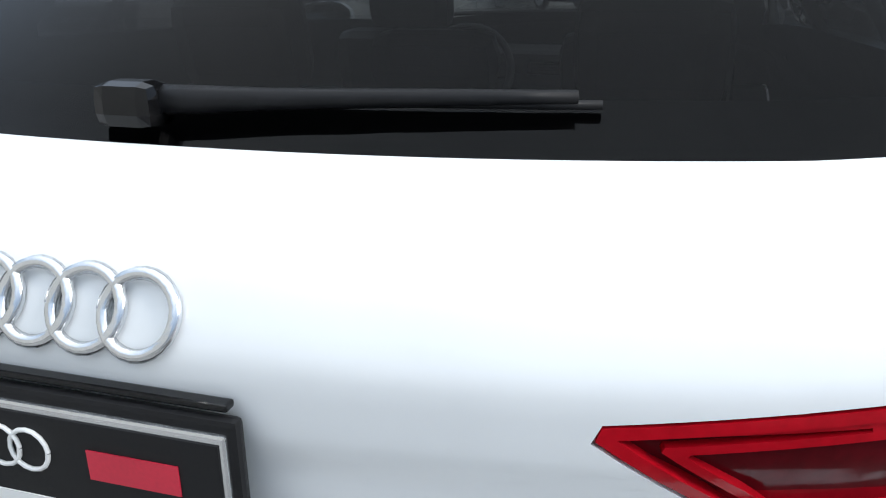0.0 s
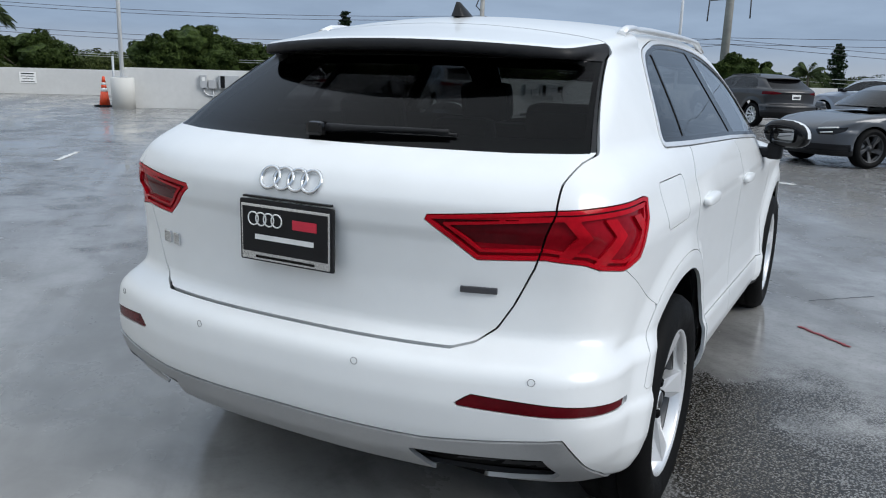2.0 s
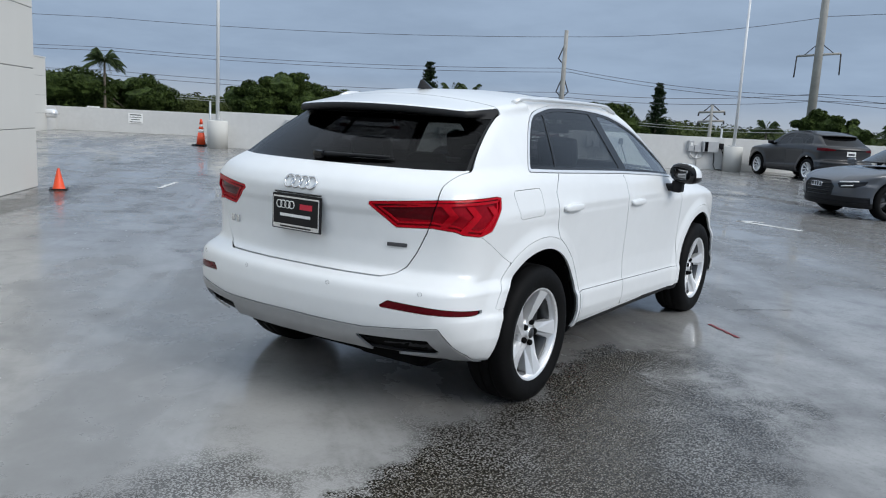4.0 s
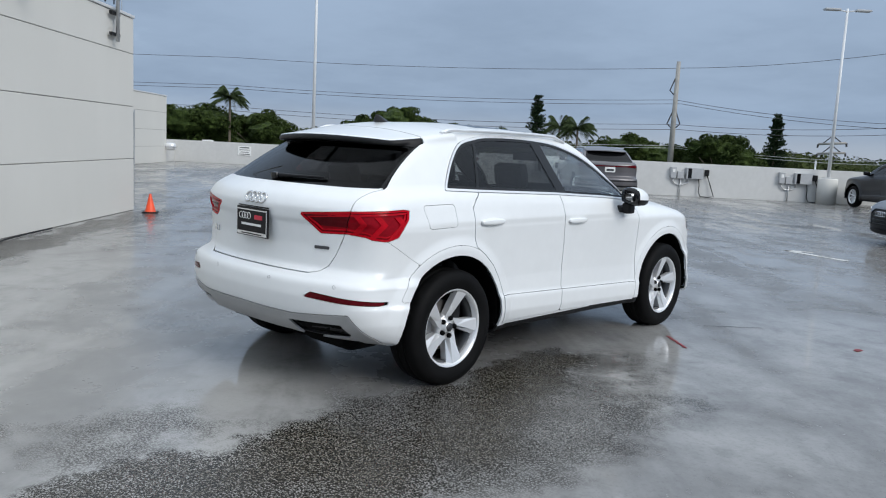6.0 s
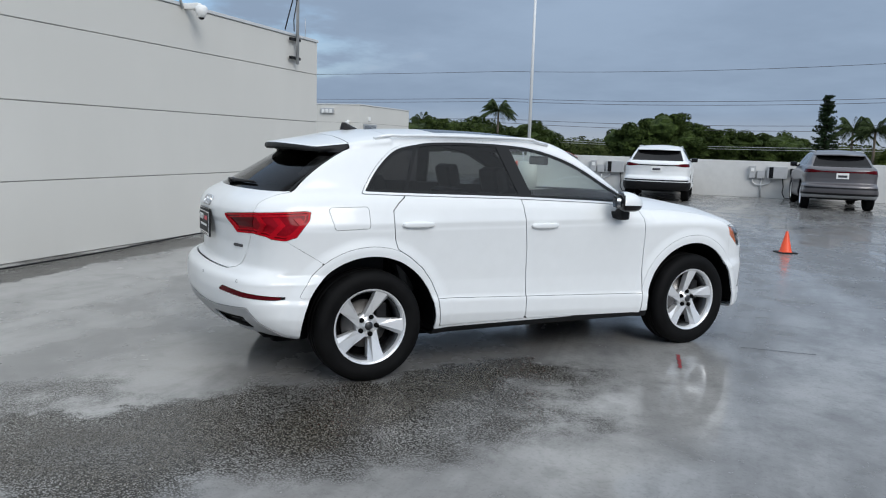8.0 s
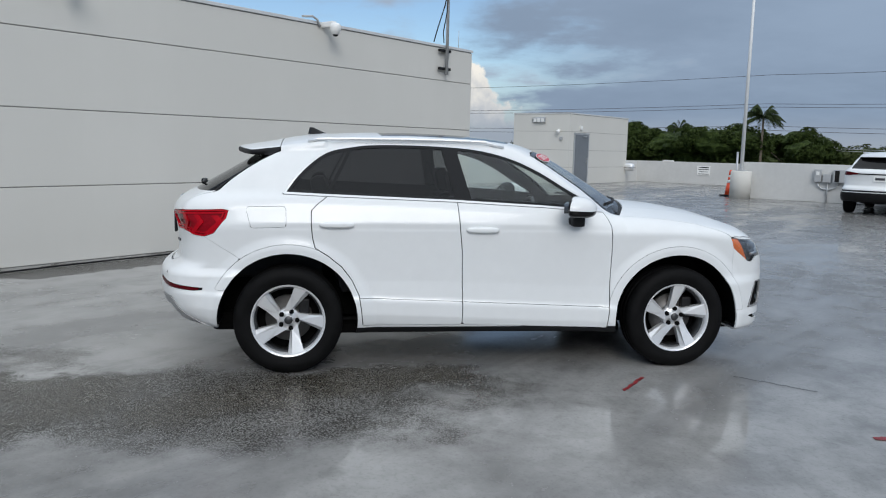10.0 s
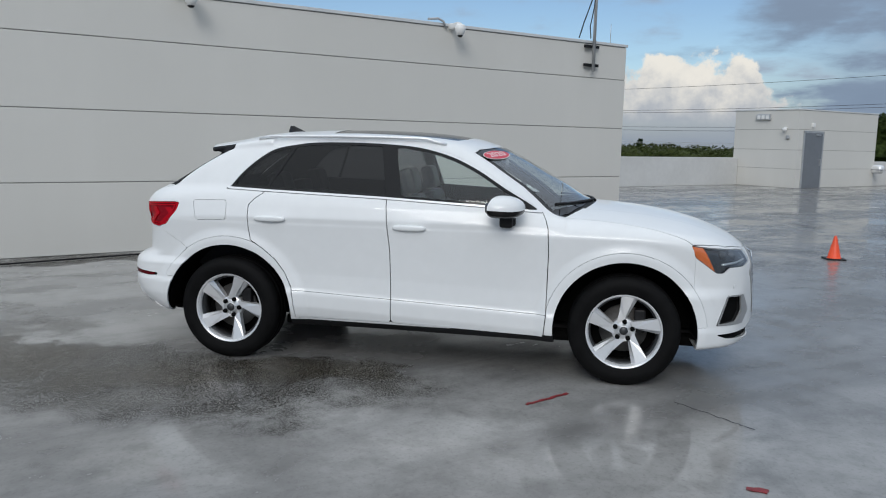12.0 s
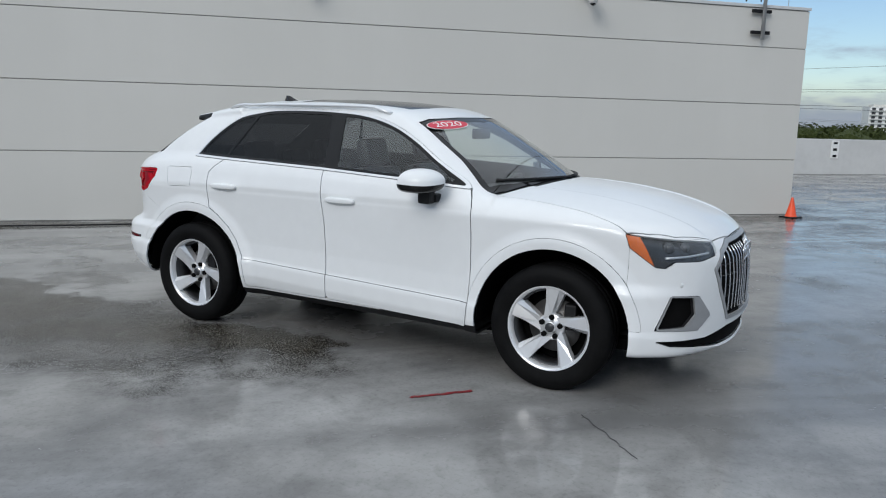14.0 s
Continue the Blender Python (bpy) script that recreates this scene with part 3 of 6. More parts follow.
setting("deck_floor", boxes((5, 20, -0.25, 60.4, 64, 0.5)), DECK, "wet light grey concrete roof deck with damp stains")


# ---- the white car ----
def suv_field(P):
    hw, sec, belt, hood, front, rear, bot = (spline(P[k], P.get(k + "_blur", 0.05)) for k in ("hw", "sec", "belt", "hood", "front", "rear", "bot"))
    rplan = spline(P["rear_plan"], 0.02)
    gw, roof = spline(P["gw"], 0.1), spline(P["roof"], 0.08)
    rax, fax, wz = P["rear_axle"], P["front_axle"], P["hub"]

    def field(x, y, z):
        r = np.minimum(np.hypot(y - rax, z - wz), np.hypot(y - fax, z - wz))
        flare = P["flare"] * (1 - ramp(r, P["arch"] + 0.03, P["arch"] + 0.13))
        tuck = 0.05 * ramp(y, 0.2, 0.9) * ramp(z, 0.92, 1.08) - 0.036 * (1 - ramp(z, 0.64, 0.70)) * ramp(-y, 1.5, 1.8) - 0.026 * (1 - ramp(z, 0.58, 0.66)) * ramp(y, 1.5, 1.8)
        side = x - (hw(y) + sec(z + 0.042 * y * (1 - ramp(z, 0.5, 0.75))) + flare - tuck)
        top = z - np.where(y > P["cowl"], hood(y) - P["hood_drop"] * (x / 0.8) ** 2, belt(y)) - 0.012 * ramp(x, 0.45, 0.5) * (y > P["cowl"])
        fr = (y - (front(z) - P["front_plan"] * (x / 0.85) ** P.get("front_pow", 2.4))) * 0.9
        re = (rear(z) + rplan(z) * (x / 0.85) ** P.get("rear_pow", 2.6) - y) * 0.92
        low = smax(side, fr, 0.13)
        low = smax(low, re, 0.12)
        low = smax(low, top * 0.97, 0.07)
        low = smax(low, bot(y) - z, 0.03)
        zz = z - P["belt_z"]
        gs = (x - (gw(y) - zz * P["tumble"] - zz * np.abs(zz) * P["tumble2"])) * 0.9
        rf = z - (roof(y) - P["roof_drop"] * (x / 0.6) ** 2)
        ws = (y - (P["ws_y"] - (z - P["ws_z"]) * P["ws_slope"] - P["ws_bow"] * (z - P["ws_z"]) ** 2 - P["ws_plan"] * (x / 0.7) ** 2)) / math.hypot(1, P["ws_slope"])
        rw = ((P["rw_y"] + (z - P["rw_z"]) * P["rw_slope"] + P["rw_plan"] * (x / 0.7) ** 2) - y) / math.hypot(1, P["rw_slope"])
        g = smax(gs, rf, 0.11)
        g = smax(g, ws, 0.05)
        g = smax(g, rw, 0.04)
        g = smax(g, side + 0.004, 0.02)
        g = smax(g, re + 0.004, 0.02)
        g = smax(g, 1.0 - z, 0.02)
        if P.get("spoiler"):
            sp = smax(rf, (roof(y) - P["roof_drop"] * (x / 0.6) ** 2 - 0.045) - z, 0.02)
            sp = smax(sp, (P["spoiler"] + 0.15 * (x / 0.6) ** 2) - y, 0.03)
            sp = smax(sp, x - (0.635 - 0.10 * ramp(-y, 1.3, 1.8)), 0.04)
            sp = smax(sp, y + 1.1, 0.02)
            g = smin(g, sp, 0.025)
        return smin(low, g, P.get("blend", 0.045))

    return field


MAIN = dict(
    hw=[(-2.3, .80), (-2.0, .85), (-1.7, .88), (-1.34, .898), (-.8, .893), (0, .892), (.8, .892), (1.34, .89), (1.7, .872), (1.95, .83), (2.2, .74)],
    sec=[(.15, -.10), (.22, -.06), (.30, -.02), (.36, -.004), (.445, -.002), (.460, -.005), (.480, -.014), (.60, -.019), (.75, -.012), (.90, -.002), (.955, .002), (1.0, -.006), (1.08, -.028), (1.15, -.055), (1.3, -.15)], sec_blur=0.007,
    belt=[(-2.3, 1.13), (-2.0, 1.15), (-1.4, 1.175), (-.3, 1.14), (.75, 1.07), (1.0, 1.05)],
    hood=[(.6, 1.11), (1.0, 1.125), (1.2, 1.12), (1.45, 1.10), (1.7, 1.06), (1.9, 1.005), (2.08, .93), (2.19, .86), (2.3, .77)], hood_drop=0.10,
    front=[(.15, 2.08), (.22, 2.19), (.27, 2.235), (.33, 2.245), (.50, 2.25), (.65, 2.25), (.78, 2.235), (.86, 2.19), (.95, 2.11), (1.1, 1.95)], front_blur=0.02, front_plan=0.30,
    rear=[(.15, -1.85), (.27, -2.02), (.34, -2.14), (.42, -2.215), (.50, -2.245), (.58, -2.255), (.655, -2.245), (.685, -2.225), (.71, -2.15), (.73, -2.135), (.85, -2.132), (1.0, -2.148), (1.06, -2.15), (1.12, -2.112), (1.16, -2.07), (1.2, -2.03)], rear_blur=0.012, rear_plan=[(.2, .19), (.66, .19), (.75, .20), (1.2, .21)],
    bot=[(-2.3, .345), (-1.95, .335), (-1.75, .30), (-1.34, .25), (0, .25), (1.34, .24), (1.75, .26), (2.3, .255)],
    gw=[(-2.2, .68), (-1.9, .74), (-1.5, .81), (-1.0, .84), (-.3, .852), (.4, .847), (.9, .81), (1.3, .74)],
    roof=[(-2.0, 1.425), (-1.72, 1.480), (-1.45, 1.527), (-1.2, 1.568), (-.9, 1.592), (-.5, 1.602), (-.1, 1.592), (.2, 1.564), (.38, 1.520), (.5, 1.49), (.7, 1.435), (1, 1.34)], roof_drop=0.05,
    rear_axle=-1.34, front_axle=1.34, hub=.345, flare=.022, arch=.45, cowl=.95, belt_z=1.13, tumble=.42, tumble2=.30,
    ws_y=1.215, ws_z=1.05, ws_slope=1.45, ws_bow=0.52, ws_plan=.30, rw_y=-2.07, rw_z=1.15, rw_slope=1.70, rw_plan=.15, spoiler=-1.735)
F_MAIN = suv_field(MAIN)


def solve(field, start, way, lo=0.0, hi=1.0):
    """Where the line from start along way enters a solid."""
    start, way = np.array(start, float), np.array(way, float)
    ts = np.linspace(lo, hi, 400)
    p = start + way * ts[:, None]
    f = field(np.abs(p[:, 0]), p[:, 1], p[:, 2])
    k = int(np.argmax(f < 0))
    a, b = ts[max(k - 1, 0)], ts[k]
    for _ in range(14):
        m = (a + b) / 2
        q = start + way * m
        if field(np.abs(q[0:1]), q[1:2], q[2:3])[0] < 0:
            b = m
        else:
            a = m
    return Vector(start + way * a)


def on_rear(field, x, z):
    return solve(field, (x, -3.2, z), (0, 2, 0))


def on_front(field, x, z):
    return solve(field, (x, 3.4, z), (0, -3.6, 0))


def on_side(field, y, z, s=1):
    return solve(field, (s * 1.2, y, z), (-s * 0.9, 0, 0))


def on_top(field, x, y):
    return solve(field, (x, y, 2.1), (0, 0, -1.4))


def arc_rear(x, y):
    return np.arctan2(np.abs(x), -(y + 1.0))


def arc_front(x, y):
    return np.arctan2(np.abs(x), y - 1.1)


def arc_poly(arc, pts, scale=1.1, soft=0.0):
    """A field from an outline of places on a rounded corner of the car."""
    flat = [(float(arc(np.array(x), np.array(y))) * scale, z) for x, y, z in pts]
    return lambda x, y, z: poly_dist(arc(x, y) * scale, z, flat, soft)


def ellipsoid(c, r, power=1.0):
    bm = bmesh.new()
    bmesh.ops.create_uvsphere(bm, u_segments=20, v_segments=12, radius=1)
    for v in bm.verts:
        v.co = [c[i] + r[i] * math.copysign(abs(v.co[i]) ** power, v.co[i]) for i in range(3)]
    for f in bm.faces:
        f.smooth = True
    return bm


def wheel_thing(parent, x, y, hub, radius, rim, turn, s, spokes=5, face=None, detail=True):
    """A wheel > tyre, rim, spokes, brake disc, bolts."""
    face = face or ALLOY
    w = new("wheel")
    w.parent = parent
    w.matrix_local = Matrix.Translation((x, y, hub)) @ Matrix.Diagonal((s, 1, 1, 1))
    k = radius / 0.358
    prof = [(rim - .012, -.10), (rim + .004, -.108), (rim + .03, -.116), (radius - .055, -.119), (radius - .02, -.108), (radius - .004, -.085),
            (radius, -.05), (radius, -.034), (radius - .007, -.031), (radius - .007, -.026), (radius, -.023), (radius, .023), (radius - .007, .026), (radius - .007, .031), (radius, .034), (radius, .05),
            (radius - .004, .085), (radius - .02, .108), (radius - .05, .117), (radius - .062, .1185), (rim + .035, .116), (rim + .006, .108), (rim - .012, .098)]
    part("tyre", lathe(bmesh.new(), prof, 56, "x"), RUBBER, w)
    prof = [(rim - .006, -.10), (rim - .03, -.09), (rim - .035, .055), (rim - .022, .062), (rim - .018, .092), (rim - .006, .104), (rim + .006, .102), (rim + .006, .09)]
    part("rim", lathe(bmesh.new(), prof[3:], 48, "x"), face, w, "silver alloy rim")
    # dark alloy: the shade inside the barrel is put into its colour
    part("rim_barrel", lathe(bmesh.new(), prof[:4], 40, "x"), ALLOYDARK, w)
    part("brake_disc", lathe(bmesh.new(), [(0, -.03), (.155 * k, -.03), (.155 * k, -.008), (.075 * k, -.004), (.07 * k, .03), (0, .03)], 36, "x"), STEEL, w)
    # black disc closing the barrel, standing in for deep shade behind the brake
    bm = lathe(bmesh.new(), [(0, -.06), (rim - .03, -.06), (rim - .034, -.05), (0, -.05)], 32, "x")
    part("backing", bm, DARK, w)
    if detail:
        bm = boxes((-.0, .10, .06, .07, .07, .15, .012))
        part("caliper", bm, BLACK, w)

    def polar(r, a, h):
        a = radians(a)
        return (h, r * math.sin(a), r * math.cos(a))

    for n in range(spokes):
        a0 = turn + n * 360 / spokes
        q = 5 / spokes
        bm = bmesh.new()
        R = rim - .010
        # a flat blade with a crease, and a shaded flank that falls away behind it
        top = [polar(R, a0 - 6 * q, .092), polar(R, a0 + 14 * q, .095), polar(R, a0 + 21 * q, .066), polar(.078 * k, a0 + 12, .030), polar(.070 * k, a0 + 1, .060), polar(.064 * k, a0 - 44 * q, .056), polar(.15 * k, a0 - 11 * q, .070)]
        v = [bm.verts.new(p) for p in top]
        lo = [bm.verts.new((p[0] - .045, p[1], p[2])) for p in top]
        bm.faces.new([v[i] for i in (0, 1, 4, 6)])
        bm.faces.new([v[i] for i in (4, 5, 6)])
        bm.faces.new([v[i] for i in (1, 2, 3, 4)])
        for i, j in ((0, 1), (1, 2), (2, 3), (3, 4), (4, 5), (5, 6), (6, 0)):
            bm.faces.new((v[j], v[i], lo[i], lo[j]))
        bmesh.ops.recalc_face_normals(bm, faces=bm.faces[:])
        part("spoke", bm, face, w)
    part("hub", lathe(bmesh.new(), [(0, .072), (.028 * k, .072), (.034 * k, .064), (.036 * k, .052), (.072 * k, .052), (.078 * k, .044), (.08 * k, .0), (0, .0)], 28, "x"), face, w)
    part("hub_cap", lathe(bmesh.new(), [(0, .0765), (.026 * k, .0755), (.028 * k, .071), (0, .071)], 24, "x"), ALLOYDARK, w)
    if detail:
        for n in range(5):
            p = polar(.057, turn + 5 + n * 72, .054)
            part("wheel_bolt", lathe(bmesh.new(), [(0, .018), (.011, .018), (.0155, .012), (.0155, -.004), (0, -.004)], 10, "x", p), DARK, w)
    return w


def seat(parent, x, y, wide=0.5, lean=14):
    """A front seat under the car: cushion, backrest, headrest on two posts."""
    tilt = Matrix.Translation((x, y - .26, .50)) @ Matrix.Rotation(radians(lean), 4, "X")
    st = new("front_seat")
    st.parent = parent
    part("seat_cushion", boxes((x, y, .45, wide, .52, .16, .05)), LEATHER, st)
    part("seat_back", boxes((0, 0, .33, wide, .13, .66, .05), (wide * .40, .05, .30, .09, .12, .5, .035), (-wide * .40, .05, .30, .09, .12, .5, .035), m=tilt), LEATHER, st)
    part("headrest", boxes((0, .02, .76, .27, .10, .19, .045), m=tilt), LEATHER, st)
    for dx in (-.06, .06):
        part("headrest_post", tube(bmesh.new(), [tilt @ Vector((dx, .01, .6)), tilt @ Vector((dx, .01, .72))], .007, 8), CHROME, st)
    return st


def white_car():
    F = F_MAIN
    car = thing("car", "white compact sport utility car parked on the wet deck", "car")
    skin = skin_of(F, (0, -2.4, .1), (1.05, 2.4, 1.7), 0.016)
    for ax in (-1.34, 1.34):
        skin = skin.drop(lambda x, y, z: np.maximum(np.hypot(y - ax, z - .345) - .452, .5 - x))

    # outlines, seen from the side (y, z), from behind or in front (x, z), or wrapped round a corner (x, y, z)
    corners = [(-1.375, 1.178), (-1.10, 1.168), (-.253, 1.143), (.35, 1.115), (.79, 1.085), (.735, 1.133), (.55, 1.238), (.36, 1.352), (.175, 1.434), (-.04, 1.488), (-.27, 1.509), (-.55, 1.516), (-.80, 1.510), (-.94, 1.492), (-1.083, 1.460), (-1.189, 1.393), (-1.291, 1.294)]
    win = corners[:4]
    arch = corners[4:] + corners[:1]
    for k in range(len(arch) - 1):
        p0, p1, p2, p3 = (np.array(arch[min(max(k + j, 0), len(arch) - 1)]) for j in (-1, 0, 1, 2))
        for f in (0, .25, .5, .75):
            win.append(tuple(.5 * (2 * p1 + (p2 - p0) * f + (2 * p0 - 5 * p1 + 4 * p2 - p3) * f * f + (3 * p1 - p0 - 3 * p2 + p3) * f ** 3)))
    f_win = lambda x, y, z: np.maximum(poly_dist(y, z, win, .004), .42 - x)
    gate = [(-.3, .702), (.49, .702), (.54, .715), (.585, .75), (.62, .81), (.665, .91), (.712, 1.05), (.708, 1.12), (.722, 1.165), (.735, 1.18), (.628, 1.432), (.625, 1.7), (-.3, 1.7)]
    f_gate = lambda x, y, z: np.maximum(poly_dist(x, z, gate), y + 1.40)
    rglass = [(-.3, 1.182), (.55, 1.180), (.722, 1.184), (.624, 1.424), (-.3, 1.432)]
    f_rglass = lambda x, y, z: poly_dist(x, z, rglass)
    f_tail = arc_poly(arc_rear, [(.40, -2.13, 1.028), (.70, -2.01, 1.056), (.85, -1.75, 1.072), (.853, -1.722, 1.066), (.863, -1.733, 1.02), (.866, -1.808, .925), (.843, -1.867, .903), (.800, -1.938, .912), (.772, -1.966, .926), (.69, -2.025, .936), (.535, -2.09, .928)], soft=.004)
    f_refl = arc_poly(arc_rear, [(.535, -2.2, .582), (.575, -2.185, .612), (.72, -2.11, .598), (.878, -1.88, .571), (.884, -1.855, .562), (.87, -1.93, .556), (.72, -2.11, .568)], soft=.001)
    f_bump = lambda x, y, z: np.maximum(np.maximum(z - np.where(y < -1.87, .935, .90 - (y + 1.87) * .62), y + 1.55), np.minimum(.512 - np.hypot(y + 1.34, z - .345), z - .562))
    skid = [(-.3, .484), (.45, .476), (.62, .49), (.785, .503), (.815, .44), (.843, .365), (.85, .2), (-.3, .2)]
    f_skid = lambda x, y, z: np.maximum(poly_dist(x, z, skid), y + 1.7)
    valance = [(-.3, .365), (.38, .362), (.46, .352), (.78, .352), (.9, .1), (-.3, .1)]
    exhaust = [(.415, .432), (.735, .440), (.765, .39), (.745, .372), (.46, .345)]
    rdoor = [(-.236, 1.3), (-.234, 1.14), (-.215, .95), (-.198, .81), (-.187, .45), (-.187, .315), (-.853, .315), (-.866, .43), (-.881, .521), (-.93, .625), (-.995, .71), (-1.08, .78), (-1.168, .836), (-1.185, .90), (-1.193, .99), (-1.193, 1.075), (-1.15, 1.12), (-1.10, 1.157), (-1.05, 1.3)]
    fdoor = [(-.236, 1.156), (-.234, 1.14), (-.215, .95), (-.198, .81), (-.187, .45), (-.187, .315), (.83, .285), (.842, .42), (.846, .84), (.837, .989), (.82, 1.04), (.795, 1.085), (.783, 1.094)]
    f_rdoor = lambda x, y, z: np.maximum(poly_dist(y, z, rdoor), .5 - x)
    f_fdoor = lambda x, y, z: np.maximum(poly_dist(y, z, fdoor), .5 - x)
    flap = [(-1.585, 1.075), (-1.375, 1.08), (-1.372, .987), (-1.558, .98)]
    f_flap = lambda x, y, z: np.maximum(poly_dist(y, z, flap, .02), .5 - x)
    wshield = [(-.3, 1.112), (.30, 1.105), (.62, 1.078), (.735, 1.064), (.70, 1.14), (.655, 1.235), (.632, 1.335), (.59, 1.452), (.50, 1.472), (.25, 1.486), (-.3, 1.49)]
    f_ws = lambda x, y, z: np.maximum(np.maximum(poly_dist(x, z, wshield, .003), .15 - y), y - (1.105 - .17 * (x / .7) ** 2))
    hood = [(-.3, .9), (.735, .9), (.765, 1.2), (.80, 1.5), (.852, 1.735), (.80, 1.83), (.70, 1.95), (.46, 2.10), (.2, 2.15), (-.3, 2.158)]
    f_hood = lambda x, y, z: np.maximum(poly_dist(x, y, hood), .80 - z)
    f_cowl = lambda x, y, z: np.maximum(y - (1.145 - .19 * (x / .7) ** 2), .9 - y)
    f_head = arc_poly(arc_front, [(.86, 1.737, .912), (.80, 1.84, .898), (.466, 2.11, .856), (.50, 2.12, .80), (.62, 2.08, .778), (.755, 1.975, .78), (.79, 1.935, .745), (.815, 1.89, .748), (.855, 1.758, .845)], soft=.003)
    f_fbump = lambda x, y, z: np.maximum(np.maximum(z - .88, 1.70 - y + .055 * ramp(z, .40, .41)), np.minimum(.512 - np.hypot(y - 1.34, z - .345), z - .405))
    grille = [(-.3, .868), (.30, .862), (.455, .815), (.545, .722), (.50, .60), (.40, .425), (-.3, .415)]
    f_grille = lambda x, y, z: np.maximum(poly_dist(x, z, grille), 1.8 - y)
    fog = [(.825, .415), (.785, .594), (.655, .588), (.565, .48), (.645, .408)]
    f_fog = lambda x, y, z: np.maximum(poly_dist(x, z, fog, .004), 1.6 - y)
    foghole = [(.820, .421), (.783, .590), (.690, .585), (.672, .492), (.722, .430)]
    f_foghole = lambda x, y, z: np.maximum(poly_dist(x, z, foghole, .002), 1.6 - y)
    lower = [(-.3, .405), (.38, .388), (.58, .352), (.83, .352), (.78, .325), (.40, .275), (-.3, .262)]
    f_lower = lambda x, y, z: np.maximum(poly_dist(x, z, lower, .002), 1.6 - y)
    sun_roof = [(-.3, -.72), (.43, -.70), (.45, -.1), (.44, .16), (.30, .20), (-.3, .22)]
    f_sun = lambda x, y, z: np.maximum(poly_dist(x, y, sun_roof, .02), 1.3 - z)

    def add(name, piece, material, both=True, parent=car, label="", rim=.012):
        if not piece.faces:
            return None
        if both == "pair":
            a = part(name, piece.mesh(name, rim), material, parent, label)
            part(name, piece.mirrored().mesh(name, rim), material, parent, label)
            return a
        return part(name, (piece.both() if both else piece).mesh(name, rim), material, parent, label)

    # glazed side opening: chrome surround, black frame, three panes
    opening, skin = skin.gap(f_win, .003)
    pane, trim = opening.cut(lambda x, y, z: poly_dist(y, z, win, .004) + .014)
    add("window_trim", trim.pushed(.004), ALLOY, "pair", label="satin chrome window surround")
    pill = lambda y, z: np.abs(y - (-.185 - (z - 1.14) * .24)) - .052
    quart = lambda y, z: np.abs(y - (-1.092 + (z - 1.17) * .50)) - .011
    frame_, panes = pane.cut(lambda x, y, z: np.minimum(np.minimum(pill(y, z), quart(y, z)), -(poly_dist(y, z, win, .004) + .030)))
    add("window_frame", frame_, BLACKGLOSS, "pair", label="gloss black window frame and pillar cover")
    front_pane, rest = panes.cut(lambda x, y, z: -.185 - (z - 1.14) * .24 - y)
    quarter, rear_pane = rest.cut(lambda x, y, z: y - (-1.092 + (z - 1.17) * .50))
    add("front_window", front_pane.pushed(-.003), GLASS, "pair", label="clear front door window")
    add("rear_window", rear_pane.pushed(-.003), TINT, "pair", label="dark tinted rear door window")
    add("quarter_window", quarter.pushed(-.003), TINT, "pair", label="dark tinted quarter window")

    # tailgate
    gate_skin, skin = skin.gap(f_gate, .005)
    glass, gate_skin = gate_skin.cut(f_rglass)
    part("back_window", glass.pushed(-.002).both().mesh("back_window", .006), DARKGLASS, car, "dark tinted rear window")
    lamp_in, gate_skin = gate_skin.gap(f_tail, .003)
    top_at = spline(MAIN["roof"], 0.08)
    blade_skin, gate_skin = gate_skin.cut(lambda x, y, z: np.maximum(1.186 - z, z - (top_at(y) - MAIN["roof_drop"] * (x / .6) ** 2) + .005))
    gate_ob = add("tailgate", gate_skin, WHITE, label="white tailgate, shut")
    if blade_skin.faces:
        part("spoiler_blade", blade_skin.both().mesh("spoiler_blade", .006), BLACK, gate_ob, "black blades and underside of the roof spoiler")
    lamp_out, skin = skin.gap(f_tail, .003)

    def lamp_bits(piece, outer):
        piece = piece.fine(2)
        edge, core = piece.cut(lambda x, y, z: -(f_tail(x, y, z) + .011))
        lamp = add("tail_lamp", edge, REDGLASS, "pair", label="red tail lamp lens")
        twin = [o for o in car.children if o.name.startswith("tail_lamp")][-1]
        # slanted light blades, a long upper bar and dark reflectors between them
        upper = lambda x, y, z: np.abs(z - (1.032 + .06 * (arc_rear(x, y) - .45))) - .0035
        blade = lambda x, y, z: np.maximum(np.abs(np.mod(arc_rear(x, y) * 1.1 + np.abs(z - .992) * .80, .098) - .049) - .017, .62 - arc_rear(x, y))
        hook = lambda x, y, z: np.abs(f_tail(x, y, z) + .024) - .0035
        lit = (lambda x, y, z: np.minimum(np.minimum(upper(x, y, z), hook(x, y, z)), np.maximum(blade(x, y, z), z - 1.035))) if outer else (lambda x, y, z: np.minimum(upper(x, y, z), hook(x, y, z)))
        bright, dark = core.pushed(-.003).cut(lit)
        mid, deep = dark.pushed(-.008).cut(lambda x, y, z: (z - 1.042) if outer else (z - .968))
        for owner, sgn in ((lamp, 1), (twin, -1)):
            for nm, pc, mt in (("light_blade", bright, REDGLASS), ("lens_core", mid, REDMID), ("dark_core", deep, REDDARK)):
                if pc.faces:
                    part(nm, (pc if sgn > 0 else pc.mirrored()).mesh(nm, .008), mt, owner)

    lamp_bits(lamp_out, True)
    lamp_bits(lamp_in, False)

    # rear bumper
    bumper, skin = skin.gap(f_bump, .0022)
    refl, bumper = bumper.gap(f_refl, .003)
    add("rear_reflector", refl.pushed(-.002), REDDARK, "pair", label="dark red bumper reflector")
    skid_skin, bumper = bumper.gap(f_skid, .004)
